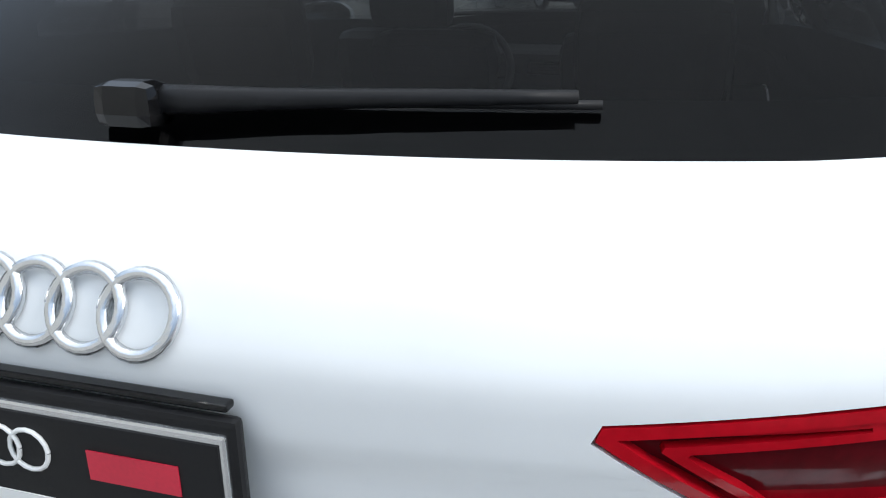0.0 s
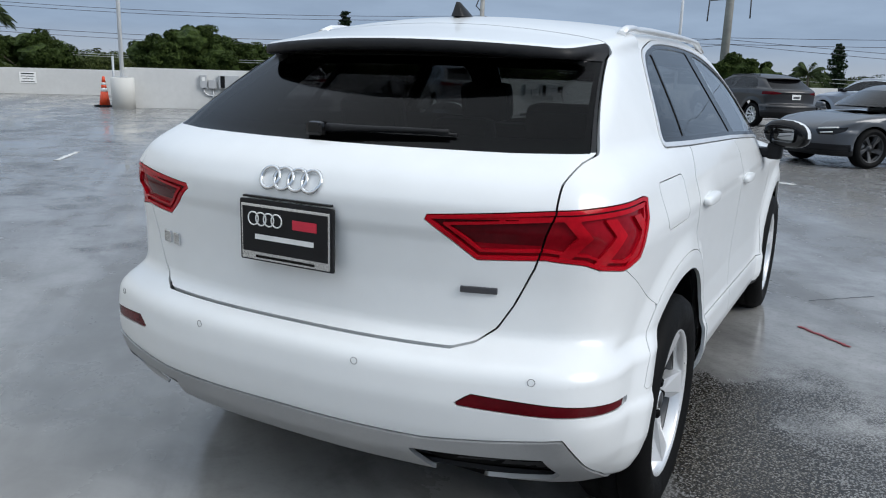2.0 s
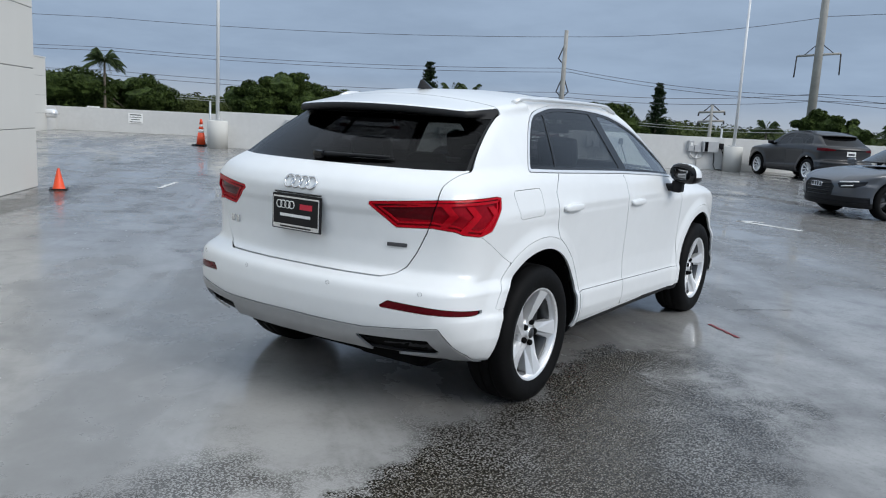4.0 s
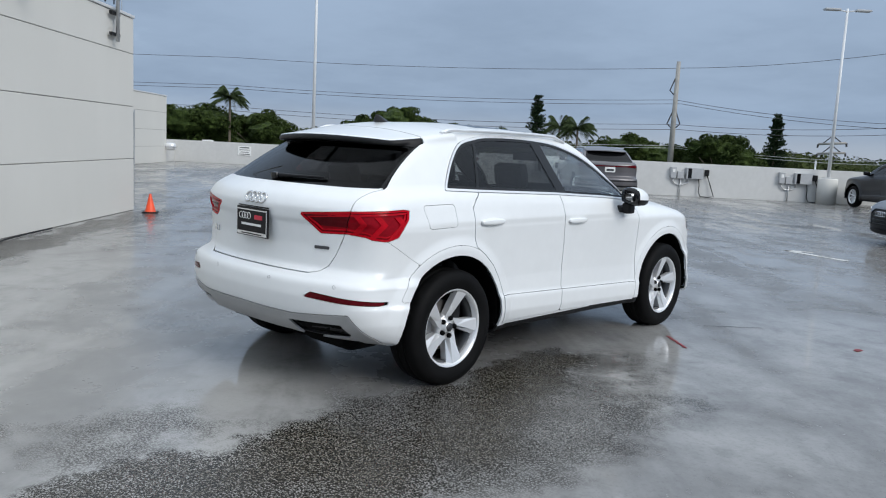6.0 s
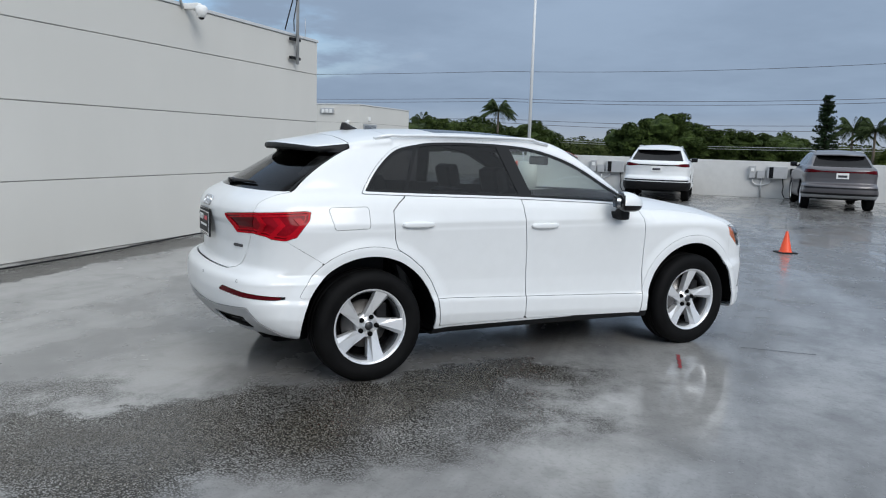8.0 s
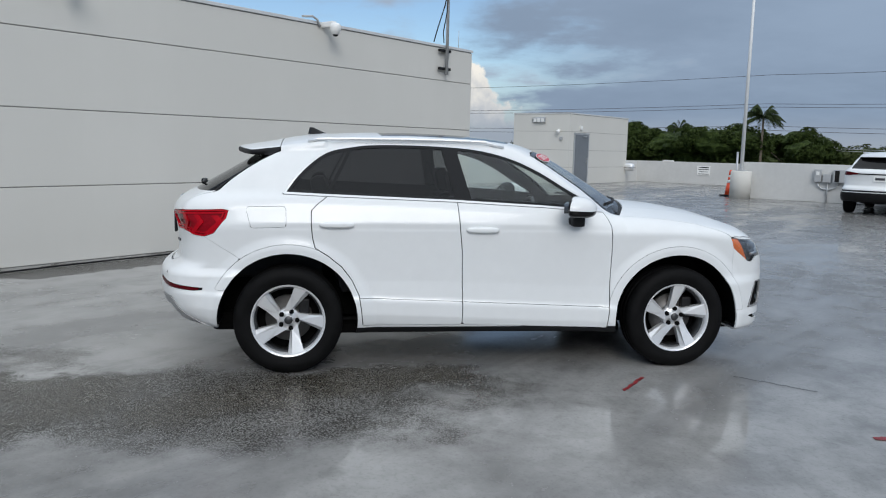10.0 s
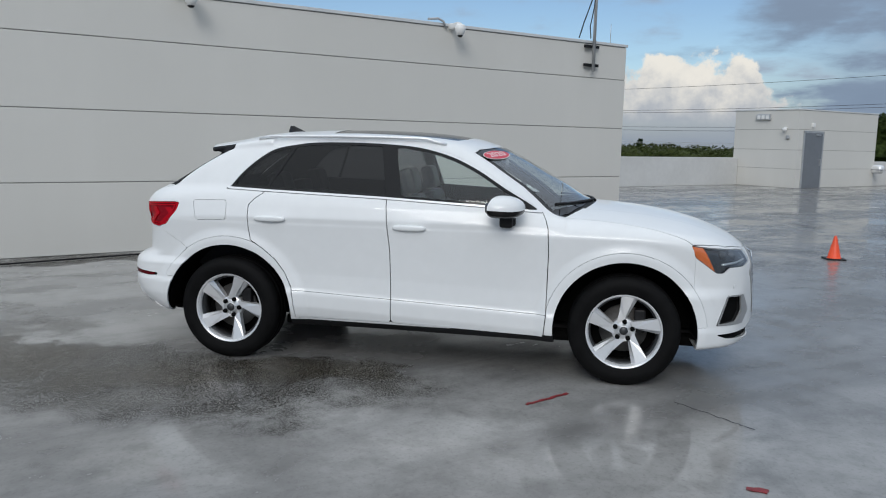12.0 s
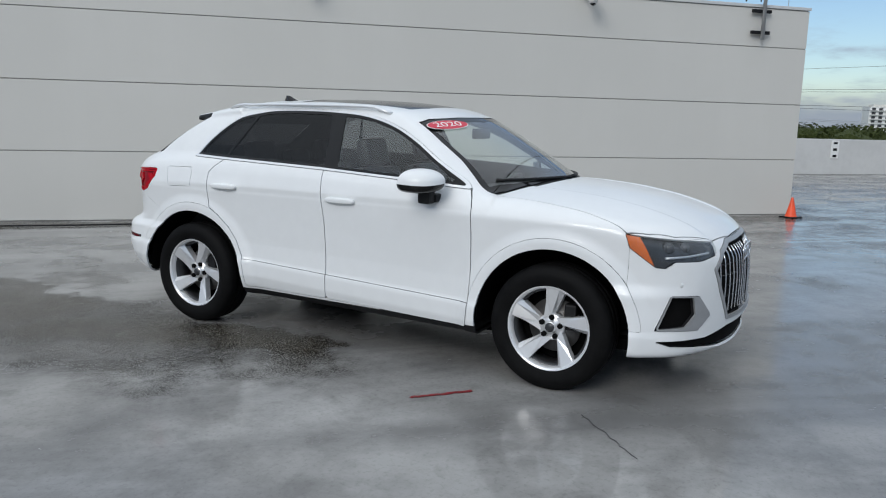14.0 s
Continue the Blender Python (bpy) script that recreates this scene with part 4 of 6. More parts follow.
    under, skid_skin = skid_skin.cut(lambda x, y, z: poly_dist(x, z, valance))
    hole, skid_skin = skid_skin.gap(lambda x, y, z: poly_dist(x, z, exhaust, .003), .002)
    add("rear_bumper", bumper, WHITE, label="white rear bumper")
    add("rear_skid_plate", skid_skin.pushed(.005), SILVER, label="silver plastic rear skid plate")
    add("exhaust_trim", hole.pushed(-.024), DARK, "pair", label="black exhaust trim opening")
    add("rear_valance", under.pushed(-.01), BLACK)

    # front end
    head, skin = skin.gap(f_head, .004)
    hood_skin, skin = skin.gap(f_hood, .005)
    ws, hood_skin = hood_skin.cut(f_ws)
    ws2, skin = skin.gap(f_ws, .004)
    ws = ws.plus(ws2)
    cowl, hood_skin = hood_skin.gap(f_cowl, .005)
    clear, border = ws.cut(lambda x, y, z: poly_dist(x, z, wshield, .003) + .028)
    part("windshield", clear.both().mesh("windshield", .006), GLASS, car, "clear windshield")
    add("windshield_border", border.pushed(-.001), BLACKGLOSS)
    add("cowl", cowl.pushed(-.008), BLACK, label="black plastic cowl under the windshield")
    add("hood", hood_skin, WHITE, label="white hood")
    fbump, skin = skin.gap(f_fbump, .0016)
    gr, fbump = fbump.gap(f_grille, .003)
    gr2, hood_extra = skin.cut(f_grille)
    skin = hood_extra
    gr = gr.plus(gr2)
    foglamp, fbump = fbump.gap(f_fog, .003)
    low, fbump = fbump.gap(f_lower, .003)
    add("front_bumper", fbump, WHITE, label="white front bumper")
    hole, fogtrim = foglamp.cut(f_foghole)
    add("intake_trim", fogtrim.pushed(.004), SILVER, "pair", label="silver air intake surround")
    add("intake", hole.pushed(-.027), DARK, "pair", label="black side air intake")
    add("lower_intake", low.pushed(-.025), DARK, label="black lower air intake")
    rim_, back = gr.cut(lambda x, y, z: -(poly_dist(x, z, grille) + .022))
    gr_ob = add("grille", back.pushed(-.027), DARK, label="black octagonal grille with silver slats")
    part("grille_frame", rim_.pushed(.004).both().mesh("grille_frame"), SILVER, gr_ob)
    for k in range(-9, 10):
        x = k * .052
        if k == 0:
            continue
        zs = [z for z in np.linspace(.44, .85, 15) if poly_dist(np.array(abs(x)), np.array(z), grille) < -.018]
        if len(zs) < 3:
            continue
        pts = [on_front(F, x, z) + Vector((0, -.012, 0)) for z in zs]
        bm = tube(bmesh.new(), pts, .0048, 6)
        part("grille_slat", bm, CHROME, gr_ob)
    for z in (.49, .55, .61, .67, .73, .79):
        pts = [on_front(F, x, z) + Vector((0, -.024, 0)) for x in np.linspace(-.50, .50, 13) if poly_dist(np.array(abs(x)), np.array(z), grille) < -.02]
        part("grille_bar", tube(bmesh.new(), pts, .005, 6), BLACKGLOSS, gr_ob)

    def emblem(parent, where, n, size):
        """Four chrome rings in a row."""
        for k in range(4):
            bm = bmesh.new()
            side = n.cross(Vector((0, 0, 1))).normalized()
            up = side.cross(n).normalized()
            c = where + side * (k - 1.5) * size * .75 + n * .004
            tube(bm, [c + (side * math.cos(a) + up * math.sin(a)) * size * .5 for a in np.linspace(0, 2 * math.pi, 25)], .0055, 6, cap=False)
            part("emblem_ring", bm, CHROME, parent)

    c = on_front(F, 0, .765) + Vector((0, -.010, 0))
    emblem(gr_ob, c, Vector((0, 1, 0)), .085)
    # head lamps
    amber, _ = head.cut(lambda x, y, z: .81 + (z - .757) * .40 - arc_front(x, y))
    add("head_lamp", head, LENS, "pair", label="clear head lamp lens", rim=.004)
    lamps = [o for o in car.children if o.name.startswith("head_lamp")]
    for lamp, s in zip(lamps, (1, -1)):
        pc = head.pushed(-.028)
        part("lamp_housing", (pc if s > 0 else pc.mirrored()).mesh("lamp_housing", -1), HOUSING, lamp)
        am = amber.pushed(-.008)
        if am.faces:
            part("turn_signal", (am if s > 0 else am.mirrored()).mesh("turn_signal", .006), AMBER, lamp, "amber side marker")
        for x, z, r in ((.745, .842, .030), (.665, .838, .026)):
            p = on_front(F, x, z) + Vector((-.008, -.038, 0))
            bm = lathe(bmesh.new(), [(0, .03), (r * .6, .024), (r * .9, .010), (r, 0), (r * 1.12, 0), (r * 1.12, -.02), (0, -.02)], 20, "z")
            bmesh.ops.transform(bm, matrix=Matrix.Translation((s * p.x, p.y, p.z)) @ Matrix.Rotation(radians(-90), 4, "X") @ Matrix.Rotation(radians(s * 25), 4, "Y"), verts=bm.verts[:])
            part("projector", bm, HOUSING, lamp)
        pts = [on_front(F, x, .808 + (x - .5) * -.05) + Vector((0, -.025, 0)) for x in np.linspace(.53, .78, 8)]
        part("light_guide", tube(bmesh.new(), [(s * p.x, p.y, p.z) for p in pts], .007, 6), REFLECTOR, lamp)

    # doors and quarters
    rd, skin = skin.gap(f_rdoor, .006)
    fd, skin = skin.gap(f_fdoor, .006)
    doors = {}
    for nm, pc in (("front_door", fd), ("rear_door", rd)):
        low_strip, pc = pc.gap(lambda x, y, z: z + .042 * y - .466, .0035)
        for s in (1, -1):
            doors[nm, s] = part(nm, (pc if s > 0 else pc.mirrored()).mesh(nm), WHITE, car, "white " + nm.replace("_", " "))
            part("lower_moulding", (low_strip if s > 0 else low_strip.mirrored()).pushed(.002).mesh("lower_moulding"), WHITE, doors[nm, s])
    roof_glass, skin = skin.gap(f_sun, .005)
    part("sunroof", roof_glass.pushed(-.002).both().mesh("sunroof"), BLACKGLOSS, car, "dark glass panoramic sunroof")
    roof, skin = skin.cut(lambda x, y, z: np.maximum(1.40 - .32 * ramp(y, -.1, .25) - z, x - .60 - .42 * np.maximum(1.47 - z, 0) * ramp(y, -.1, .25)))
    add("roof", roof, WHITE, label="white roof panel", rim=0)
    sill, skin = skin.cut(lambda x, y, z: np.maximum(z - .30, np.abs(y) - 1.1))
    add("sill", sill.pushed(-.004), BLACK, label="black plastic sill")
    for ax in (1.34, -1.34):
        lip, skin = skin.gap(lambda x, y, z: np.maximum(np.hypot(y - ax, z - .345) - .512, .5 - x), .0025)
        add("arch_moulding", lip, WHITE, "pair", label="white wheel arch moulding")
    wing, quarter_panel = skin.cut(lambda x, y, z: np.maximum(.5 - y, z - 1.075))
    add("front_fender", wing, WHITE, "pair", label="white front fender")
    left = quarter_panel.mirrored()
    cover, quarter_panel = quarter_panel.gap(f_flap, .0028)
    qr = part("rear_quarter", quarter_panel.mesh("rear_quarter"), WHITE, car, "white rear quarter panel with a fuel flap")
    part("fuel_flap", cover.mesh("fuel_flap"), WHITE, qr)
    part("rear_quarter", left.mesh("rear_quarter"), WHITE, car, "white rear quarter panel")

    # dark inner shell behind gaps and glass
    inner = skin_of(lambda x, y, z: F(x, y, z) + .03, (0, -2.4, .1), (1.05, 2.4, 1.7), 0.04)
    for ax in (-1.34, 1.34):
        inner = inner.drop(lambda x, y, z: np.maximum(np.hypot(y - ax, z - .345) - .462, .54 - x))
    inner = inner.drop(lambda x, y, z: np.maximum(poly_dist(y, z, win, .004) + .03, .42 - x))
    inner = inner.drop(lambda x, y, z: np.maximum(poly_dist(x, z, rglass) + .03, y + 1.3))
    inner = inner.drop(lambda x, y, z: np.maximum(poly_dist(x, z, wshield) + .03, .2 - y))
    part("cabin_lining", inner.both().mesh("cabin_lining", -1), CLOTH, car)
    for s in (1, -1):
        for ax in (-1.34, 1.34):
            bm = bmesh.new()
            n = 26
            ring = []
            for k in range(n + 1):
                a = radians(-4 + 188 * k / n)
                y, z = ax + .456 * math.cos(a), .345 + .456 * math.sin(a)
                ring.append((bm.verts.new((s * .50, y, z)), bm.verts.new((s * .865, y, z))))
            for a, b in zip(ring, ring[1:]):
                bm.faces.new((a[0], b[0], b[1], a[1])).smooth = True
            bm.faces.new([r[0] for r in ring])
            part("wheel_arch_liner", bm, DARK, car)
            wheel_thing(car, s * .79, ax, .352, .356, .243, 0 if ax > 0 else 16, s)

    # handles, mirrors, rails, fin, wipers, plate, badges, sensors
    for s in (1, -1):
        for (nm, y, z) in (("rear_door", -1.03, .987), ("front_door", -.065, .960)):
            d = doors[nm, s]
            p = on_side(F, y, z, s)
            bm = ellipsoid((p.x + s * .010, y, z), (.018, .112, .019), .62)
            part("door_handle", bm, WHITE, d, "white bar door handle")
            part("handle_recess", ellipsoid((p.x - s * .004, y, z - .006), (.0065, .082, .030), .8), WHITE, d)
        m = new("side_mirror")
        m.parent = car
        tagged(m, "white side mirror with a black base")
        bm = bmesh.new()
        bmesh.ops.create_uvsphere(bm, u_segments=24, v_segments=14, radius=1)
        for v in bm.verts:
            x, y, z = v.co
            sq = lambda q, e=.80: math.copysign(abs(q) ** e, q)
            y2 = sq(y) * .135 if y > 0 else sq(y, .5) * .05
            lift = .075 + .004 * x if z > 0 else .062
            v.co = (s * (.985 + sq(x) * .112 + .02 * y), .545 + y2 - .056 * x, 1.122 + sq(z, .86) * lift - .012 * x - .10 * max(0, y2 - .03))
        for f in bm.faces:
            f.smooth = True
        if s < 0:
            bmesh.ops.reverse_faces(bm, faces=bm.faces[:])
        low = bm.copy()
        dark = lambda f: f.calc_center_median().z < 1.110 or f.calc_center_median().y + .5 * (abs(f.calc_center_median().x) - .985) < .525
        bmesh.ops.delete(bm, geom=[f for f in bm.faces if dark(f)], context="FACES")
        bmesh.ops.delete(low, geom=[f for f in low.faces if not dark(f)], context="FACES")
        part("mirror_shell", bm, WHITE, m)
        part("mirror_band", low, BLACKGLOSS, m)
        part("mirror_foot", boxes((s * .935, .575, 1.035, .075, .085, .085, .02), (s * .875, .58, 1.025, .08, .10, .05, .015)), BLACK, m)
        bm = boxes((0, 0, 0, .128, .006, .072, .022), m=Matrix.Translation((s * .975, .4925, 1.122)) @ Matrix.Rotation(-s * radians(26), 4, "Z"))
        part("mirror_glass", bm, MIRROR, m, "mirror glass")
        ys = np.linspace(-1.22, .12, 22)
        pts = []
        for y in ys:
            p = on_top(F, s * .60, y)
            e = min((y + 1.22), (.12 - y)) / .14
            pts.append(p + Vector((0, 0, .002 + .030 * float(ramp(np.array(e), 0, 1)))))
        bm = bmesh.new()
        tube(bm, pts, .012, 8)
        for v in bm.verts:
            v.co.x += (v.co.x - s * .60) * .35
        part("roof_rail", bm, ALLOY, car, "silver roof rail")
    bm = bmesh.new()
    base = on_top(F, 0, -1.15).z - .004
    rows = []
    for k in range(7):
        t = k / 6
        w, y0, y1 = .032 * (1 - t) + .005, -1.235 + .012 * t, -1.085 - .11 * t
        z = base + .050 * t
        rows.append([bm.verts.new(p) for p in ((-w * .4, y0, z), (w * .4, y0, z), (w, (y0 + y1) / 2, z), (w * .2, y1, z), (-w * .2, y1, z), (-w, (y0 + y1) / 2, z))])
    for a, b in zip(rows, rows[1:]):
        for i in range(6):
            bm.faces.new((a[i], a[(i + 1) % 6], b[(i + 1) % 6], b[i])).smooth = True
    bm.faces.new(rows[-1])
    part("antenna_fin", bm, BLACKGLOSS, car, "black shark fin antenna")
    # rear wiper
    wp = new("rear_wiper")
    wp.parent = car
    pts = [on_rear(F, x, 1.205 + .012 * math.sin((x + .1) * 3)) + Vector((0, -.014, .006)) for x in np.linspace(-.03, .36, 7)]
    part("wiper_arm", tube(bmesh.new(), pts, [.015, .013, .010, .009, .008, .007, .006], 8), BLACK, wp)
    pts = [on_rear(F, x, 1.213) + Vector((0, -.006, .003)) for x in np.linspace(.0, .38, 7)]
    part("wiper_blade", tube(bmesh.new(), pts, .0045, 6), BLACK, wp)
    p = on_rear(F, -.03, 1.205)
    part("wiper_hub", boxes((p.x, p.y - .014, p.z + .006, .062, .044, .042, .014)), BLACKGLOSS, wp)
    for s0, x0, x1 in ((0, -.62, .02), (1, .02, .62)):
        fw = new("front_wiper")
        fw.parent = car
        pts = []
        for x in np.linspace(x0, x1, 7):
            p = on_front(F, x, 1.125 + .006 * math.cos(x * 3))
            pts.append(p + Vector((0, .004, .005)))
        part("wiper_blade", tube(bmesh.new(), pts, .009, 6), BLACK, fw)
        q = pts[0 if s0 else -1]
        part("wiper_arm", tube(bmesh.new(), [q + Vector((0, .02, -.02)), q + Vector((.02, .006, -.002)), pts[3]], .008, 6), BLACK, fw)
    # plate
    pl = new("number_plate")
    pl.parent = gate_ob
    py = min(on_rear(F, 0, .86).y, on_rear(F, 0, 1.01).y) - .012
    part("plate_frame", boxes((0, py, .937, .318, .012, .172, .005)), BLACK, pl)
    part("plate_border", boxes((0, py - .005, .934, .302, .008, .156, .003)), CHROME, pl, "thin chrome plate border")
    part("plate_face", boxes((0, py - .0085, .941, .290, .004, .126, .001)), BLACK, pl, "dark dealer plate with unreadable writing")
    for k in range(4):
        bm = tube(bmesh.new(), [(-.105 + k * .027 + .018 * math.cos(a), py - .0115, .972 + .018 * math.sin(a)) for a in np.linspace(0, 2 * math.pi, 17)], .0022, 5, cap=False)
        part("plate_ring", bm, SIGNWHITE, pl)
    part("plate_bar", boxes((.070, py - .0107, .968, .080, .002, .026)), SIGNRED, pl)
    part("plate_bar", boxes((0, py - .0107, .922, .20, .002, .014)), SIGNWHITE, pl)
    part("plate_bar", boxes((0, py - .0095, .866, .20, .003, .007)), BLACKGLOSS, pl)
    part("plate_light", boxes((0, py + .004, 1.030, .30, .012, .006, .002)), BLACKGLOSS, pl)
    c = on_rear(F, 0, 1.083)
    emblem(gate_ob, c, Vector((0, -.9, .45)).normalized(), .062)
    p = on_rear(F, .535, .846)
    part("badge", boxes((.535, p.y - .004, .846, .095, .008, .017, .003), m=Matrix.Translation(p) @ Matrix.Rotation(.32, 4, "Z") @ Matrix.Translation(-p)), PLATEGREY, gate_ob, "small dark badge")
    for k, w in ((0, .045), (1, .035)):
        p = on_rear(F, -.56 + k * .055, .846)
        part("badge", boxes((p.x, p.y - .004, .846, w, .008, .038, .003), m=Matrix.Translation(p) @ Matrix.Rotation(-.32, 4, "Z") @ Matrix.Translation(-p)), CHROME, gate_ob, "small chrome badge")
    rb = [o for o in car.children if o.name == "rear_bumper"][0]
    fb = [o for o in car.children if o.name == "front_bumper"][0]
    for x in (-.71, -.268, .268, .71):
        p = on_rear(F, x, .653)
        bm = lathe(bmesh.new(), [(.0085, .0), (.0092, .0012), (.0100, .0)], 20, "z")
        bmesh.ops.transform(bm, matrix=Matrix.Translation(p + Vector((0, -.002, 0))) @ Matrix.Rotation(radians(90), 4, "X") @ Matrix.Rotation(x * .5, 4, "Y"), verts=bm.verts[:])
        part("parking_sensor", bm, PLATEGREY, rb)
    for x in (-.74, .74):
        p = on_front(F, x, .655)
        bm = lathe(bmesh.new(), [(.0, .004), (.011, .003), (.014, .0)], 18, "z")
        bmesh.ops.transform(bm, matrix=Matrix.Translation(p) @ Matrix.Rotation(radians(-90), 4, "X") @ Matrix.Rotation(x * .6, 4, "Y"), verts=bm.verts[:])
        part("parking_sensor", bm, WHITE, fb)
    # sticker behind the windshield
    a, b = on_front(F, .585, 1.43), on_front(F, .33, 1.44)
    mid = on_front(F, .455, 1.438)
    ex = (b - a).normalized() * -1
    up0 = (on_front(F, .455, 1.468) - on_front(F, .455, 1.408)).normalized()
    n = ex.cross(up0).normalized()
    if n.y < 0:
        n = -n
    ex = up0.cross(n).normalized()
    R = Matrix((ex, up0, n)).transposed().to_4x4()
    R = R @ Matrix.Rotation(radians(-19), 4, "Z")
    R.translation = mid + n * .004
    st = new("sticker")
    st.parent = car
    tagged(st, "red oval windshield sticker with a white year")
    oval = lambda w, h: [(w * math.cos(t), h * math.sin(t)) for t in np.linspace(0, 2 * math.pi, 37)[:-1]]
    for nm, w, h, z, mt in (("sticker_border", .165, .0520, .0, SIGNWHITE), ("sticker_face", .158, .0470, .0025, SIGNRED)):
        bm = plate(oval(w, h), .002)
        bmesh.ops.transform(bm, matrix=R @ Matrix.Translation((0, 0, z)), verts=bm.verts[:])
        part(nm, bm, mt, st)
    cu = bpy.data.curves.new("year", "FONT")
    cu.body, cu.size, cu.extrude, cu.align_x, cu.align_y = "2020", .074, .0006, "CENTER", "CENTER"
    tx = new("year_text", cu)
    dg = bpy.context.evaluated_depsgraph_get()
    me = bpy.data.meshes.new_from_object(tx.evaluated_get(dg))
    bpy.data.objects.remove(tx)
    me.transform(R @ Matrix.Translation((0, 0, .006)) @ Matrix.Diagonal((1.5, 1, 1, 1)))
    part("year_text", me, SIGNWHITE, st)

    # cabin
    seat(car, -.36, .25)
    seat(car, .36, .25)
    rear = new("rear_bench")
    rear.parent = car
    part("bench_cushion", boxes((0, -.62, .46, 1.24, .52, .18, .06)), LEATHER, rear)
    for x, w in ((-.40, .44), (.0, .34), (.40, .44)):
        tilt = Matrix.Translation((x, -.93, .50)) @ Matrix.Rotation(radians(17), 4, "X")
        part("bench_back", boxes((0, 0, .30, w, .14, .62, .05), m=tilt), LEATHER, rear)
        h = .19 if x else .11
        part("headrest", boxes((0, .0, .72 if x else .69, .27 if x else .25, .11, h, .045), m=tilt), LEATHER, rear)
        for dx in (-.07, .07):
            part("headrest_post", tube(bmesh.new(), [tilt @ Vector((dx, 0, .58)), tilt @ Vector((dx, 0, .67))], .007, 8), CHROME, rear)
    dash = new("dashboard")
    dash.parent = car
    part("dash_top", boxes((0, .86, .93, 1.36, .40, .14, .05), (0, .74, .80, 1.36, .20, .24, .05)), CLOTH, dash)
    part("centre_screen", boxes((0, .665, .90, .26, .02, .13, .01)), BLACKGLOSS, dash)
    part("centre_console", boxes((0, .25, .50, .24, .95, .26, .05)), CLOTH, dash)
    for x in (-.5, 0, .5):
        for k in range(4):
            part("vent_slat", boxes((x, .63, .955 - k * .012, .20, .012, .004)), BLACKGLOSS, dash)
    wheel = new("steering_wheel")
    wheel.parent = car
    R = Matrix.Translation((-.36, .52, .93)) @ Matrix.Rotation(radians(68), 4, "X")
    bm = tube(bmesh.new(), [R @ Vector((.185 * math.cos(a), .185 * math.sin(a), 0)) for a in np.linspace(0, 2 * math.pi, 33)], .016, 8, cap=False)
    part("wheel_rim", bm, LEATHER, wheel)
    part("wheel_centre", boxes((0, 0, 0, .15, .11, .04, .02), (0, 0, -.005, .34, .04, .02, .008), (0, -.1, -.005, .05, .15, .02, .008), m=R), CLOTH, wheel)
    p = on_front(F, 0, 1.44)
    part("rear_view_mirror", boxes((0, p.y - .10, 1.385, .24, .03, .07, .012)), BLACKGLOSS, car)
    # black floor pan, silencer and axle beams, added to deepen the shade under the body
    part("underbody", boxes((0, .0, .235, 1.24, 2.05, .07, .02), (0, -1.72, .30, 1.15, .42, .10, .03), (0, 1.78, .245, 1.2, .40, .07, .02), (0, -1.34, .30, 1.1, .12, .10, .03), (0, 1.34, .29, 1.1, .12, .10, .03), (.36, -1.75, .275, .42, .24, .12, .04)), DARK, car)
    # load space
    part("load_floor", boxes((0, -1.58, .60, 1.05, .92, .04, .01)), CLOTH, car)
    for s in (1, -1):
        part("load_side", boxes((s * .56, -1.55, .80, .06, .85, .40, .03)), CLOTH, car)
        part("tie_down", boxes((s * .50, -1.25, .635, .045, .06, .012, .003)), CHROME, car)
    return car


car = white_car()

# luggage cover and mat in the load space
cover = thing("luggage_cover", "grey cloth luggage cover drawn over the load space", "cover")
bm = bmesh.new()
rows = []
for k in range(9):
    y = -1.05 - .70 * k / 8
    w = .56 + .03 * math.sin(k / 8 * math.pi) - (.05 if k == 8 else 0)
    rows.append([bm.verts.new((w * (2 * i / 12 - 1), y - .03 * math.cos(i / 12 * math.pi * 2), 1.03 - .05 * (k / 8) ** 2 - .012 * math.sin(i / 12 * math.pi))) for i in range(13)])
for p, q in zip(rows, rows[1:]):
    for i in range(12):
        bm.faces.new((p[i], p[i + 1], q[i + 1], q[i])).smooth = True
r = bmesh.ops.extrude_face_region(bm, geom=bm.faces[:])
for v in r["geom"]:
    if isinstance(v, bmesh.types.BMVert):
        v.co.z -= .012
bmesh.ops.recalc_face_normals(bm, faces=bm.faces[:])
part("cover_sheet", bm, COVER, cover)
part("cover_roller", tube(bmesh.new(), [(-.58, -1.03, 1.01), (.58, -1.03, 1.01)], .035, 12), CLOTH, cover)
part("cover_handle", boxes((0, -1.79, .975, .10, .03, .02, .006)), CLOTH, cover)
mat_thing = thing("boot_mat", "black rubber load mat with raised wavy ribs", "mat", Matrix.Translation((0, -1.57, .622)))
part("mat_sheet", boxes((0, 0, .004, .98, .84, .008, .003), (0, .42, .016, .98, .012, .032, .004), (0, -.42, .016, .98, .012, .032, .004), (.49, 0, .016, .012, .84, .032, .004), (-.49, 0, .016, .012, .84, .032, .004)), MATRUBBER, mat_thing)
verts, faces = [], []
for i in range(22):
    for j in range(26):
        cx, cy = -.44 + i * .042, -.38 + j * .0304
        base = len(verts)
        for k in range(5):
            x, y = cx + (k - 2) * .0085, cy + .005 * math.sin(k * 1.6)
            verts += [(x, y - .0018, .0075), (x, y + .0018, .0075), (x, y, .0115)]
        for k in range(4):
            b = base + 3 * k
            faces += [(b, b + 2, b + 5, b + 3), (b + 2, b + 1, b + 4, b + 5)]
tagged(part("mat_ribs", mesh_of("mat_ribs", verts, faces, None, False), MATRUBBER, mat_thing), kind="stuff")


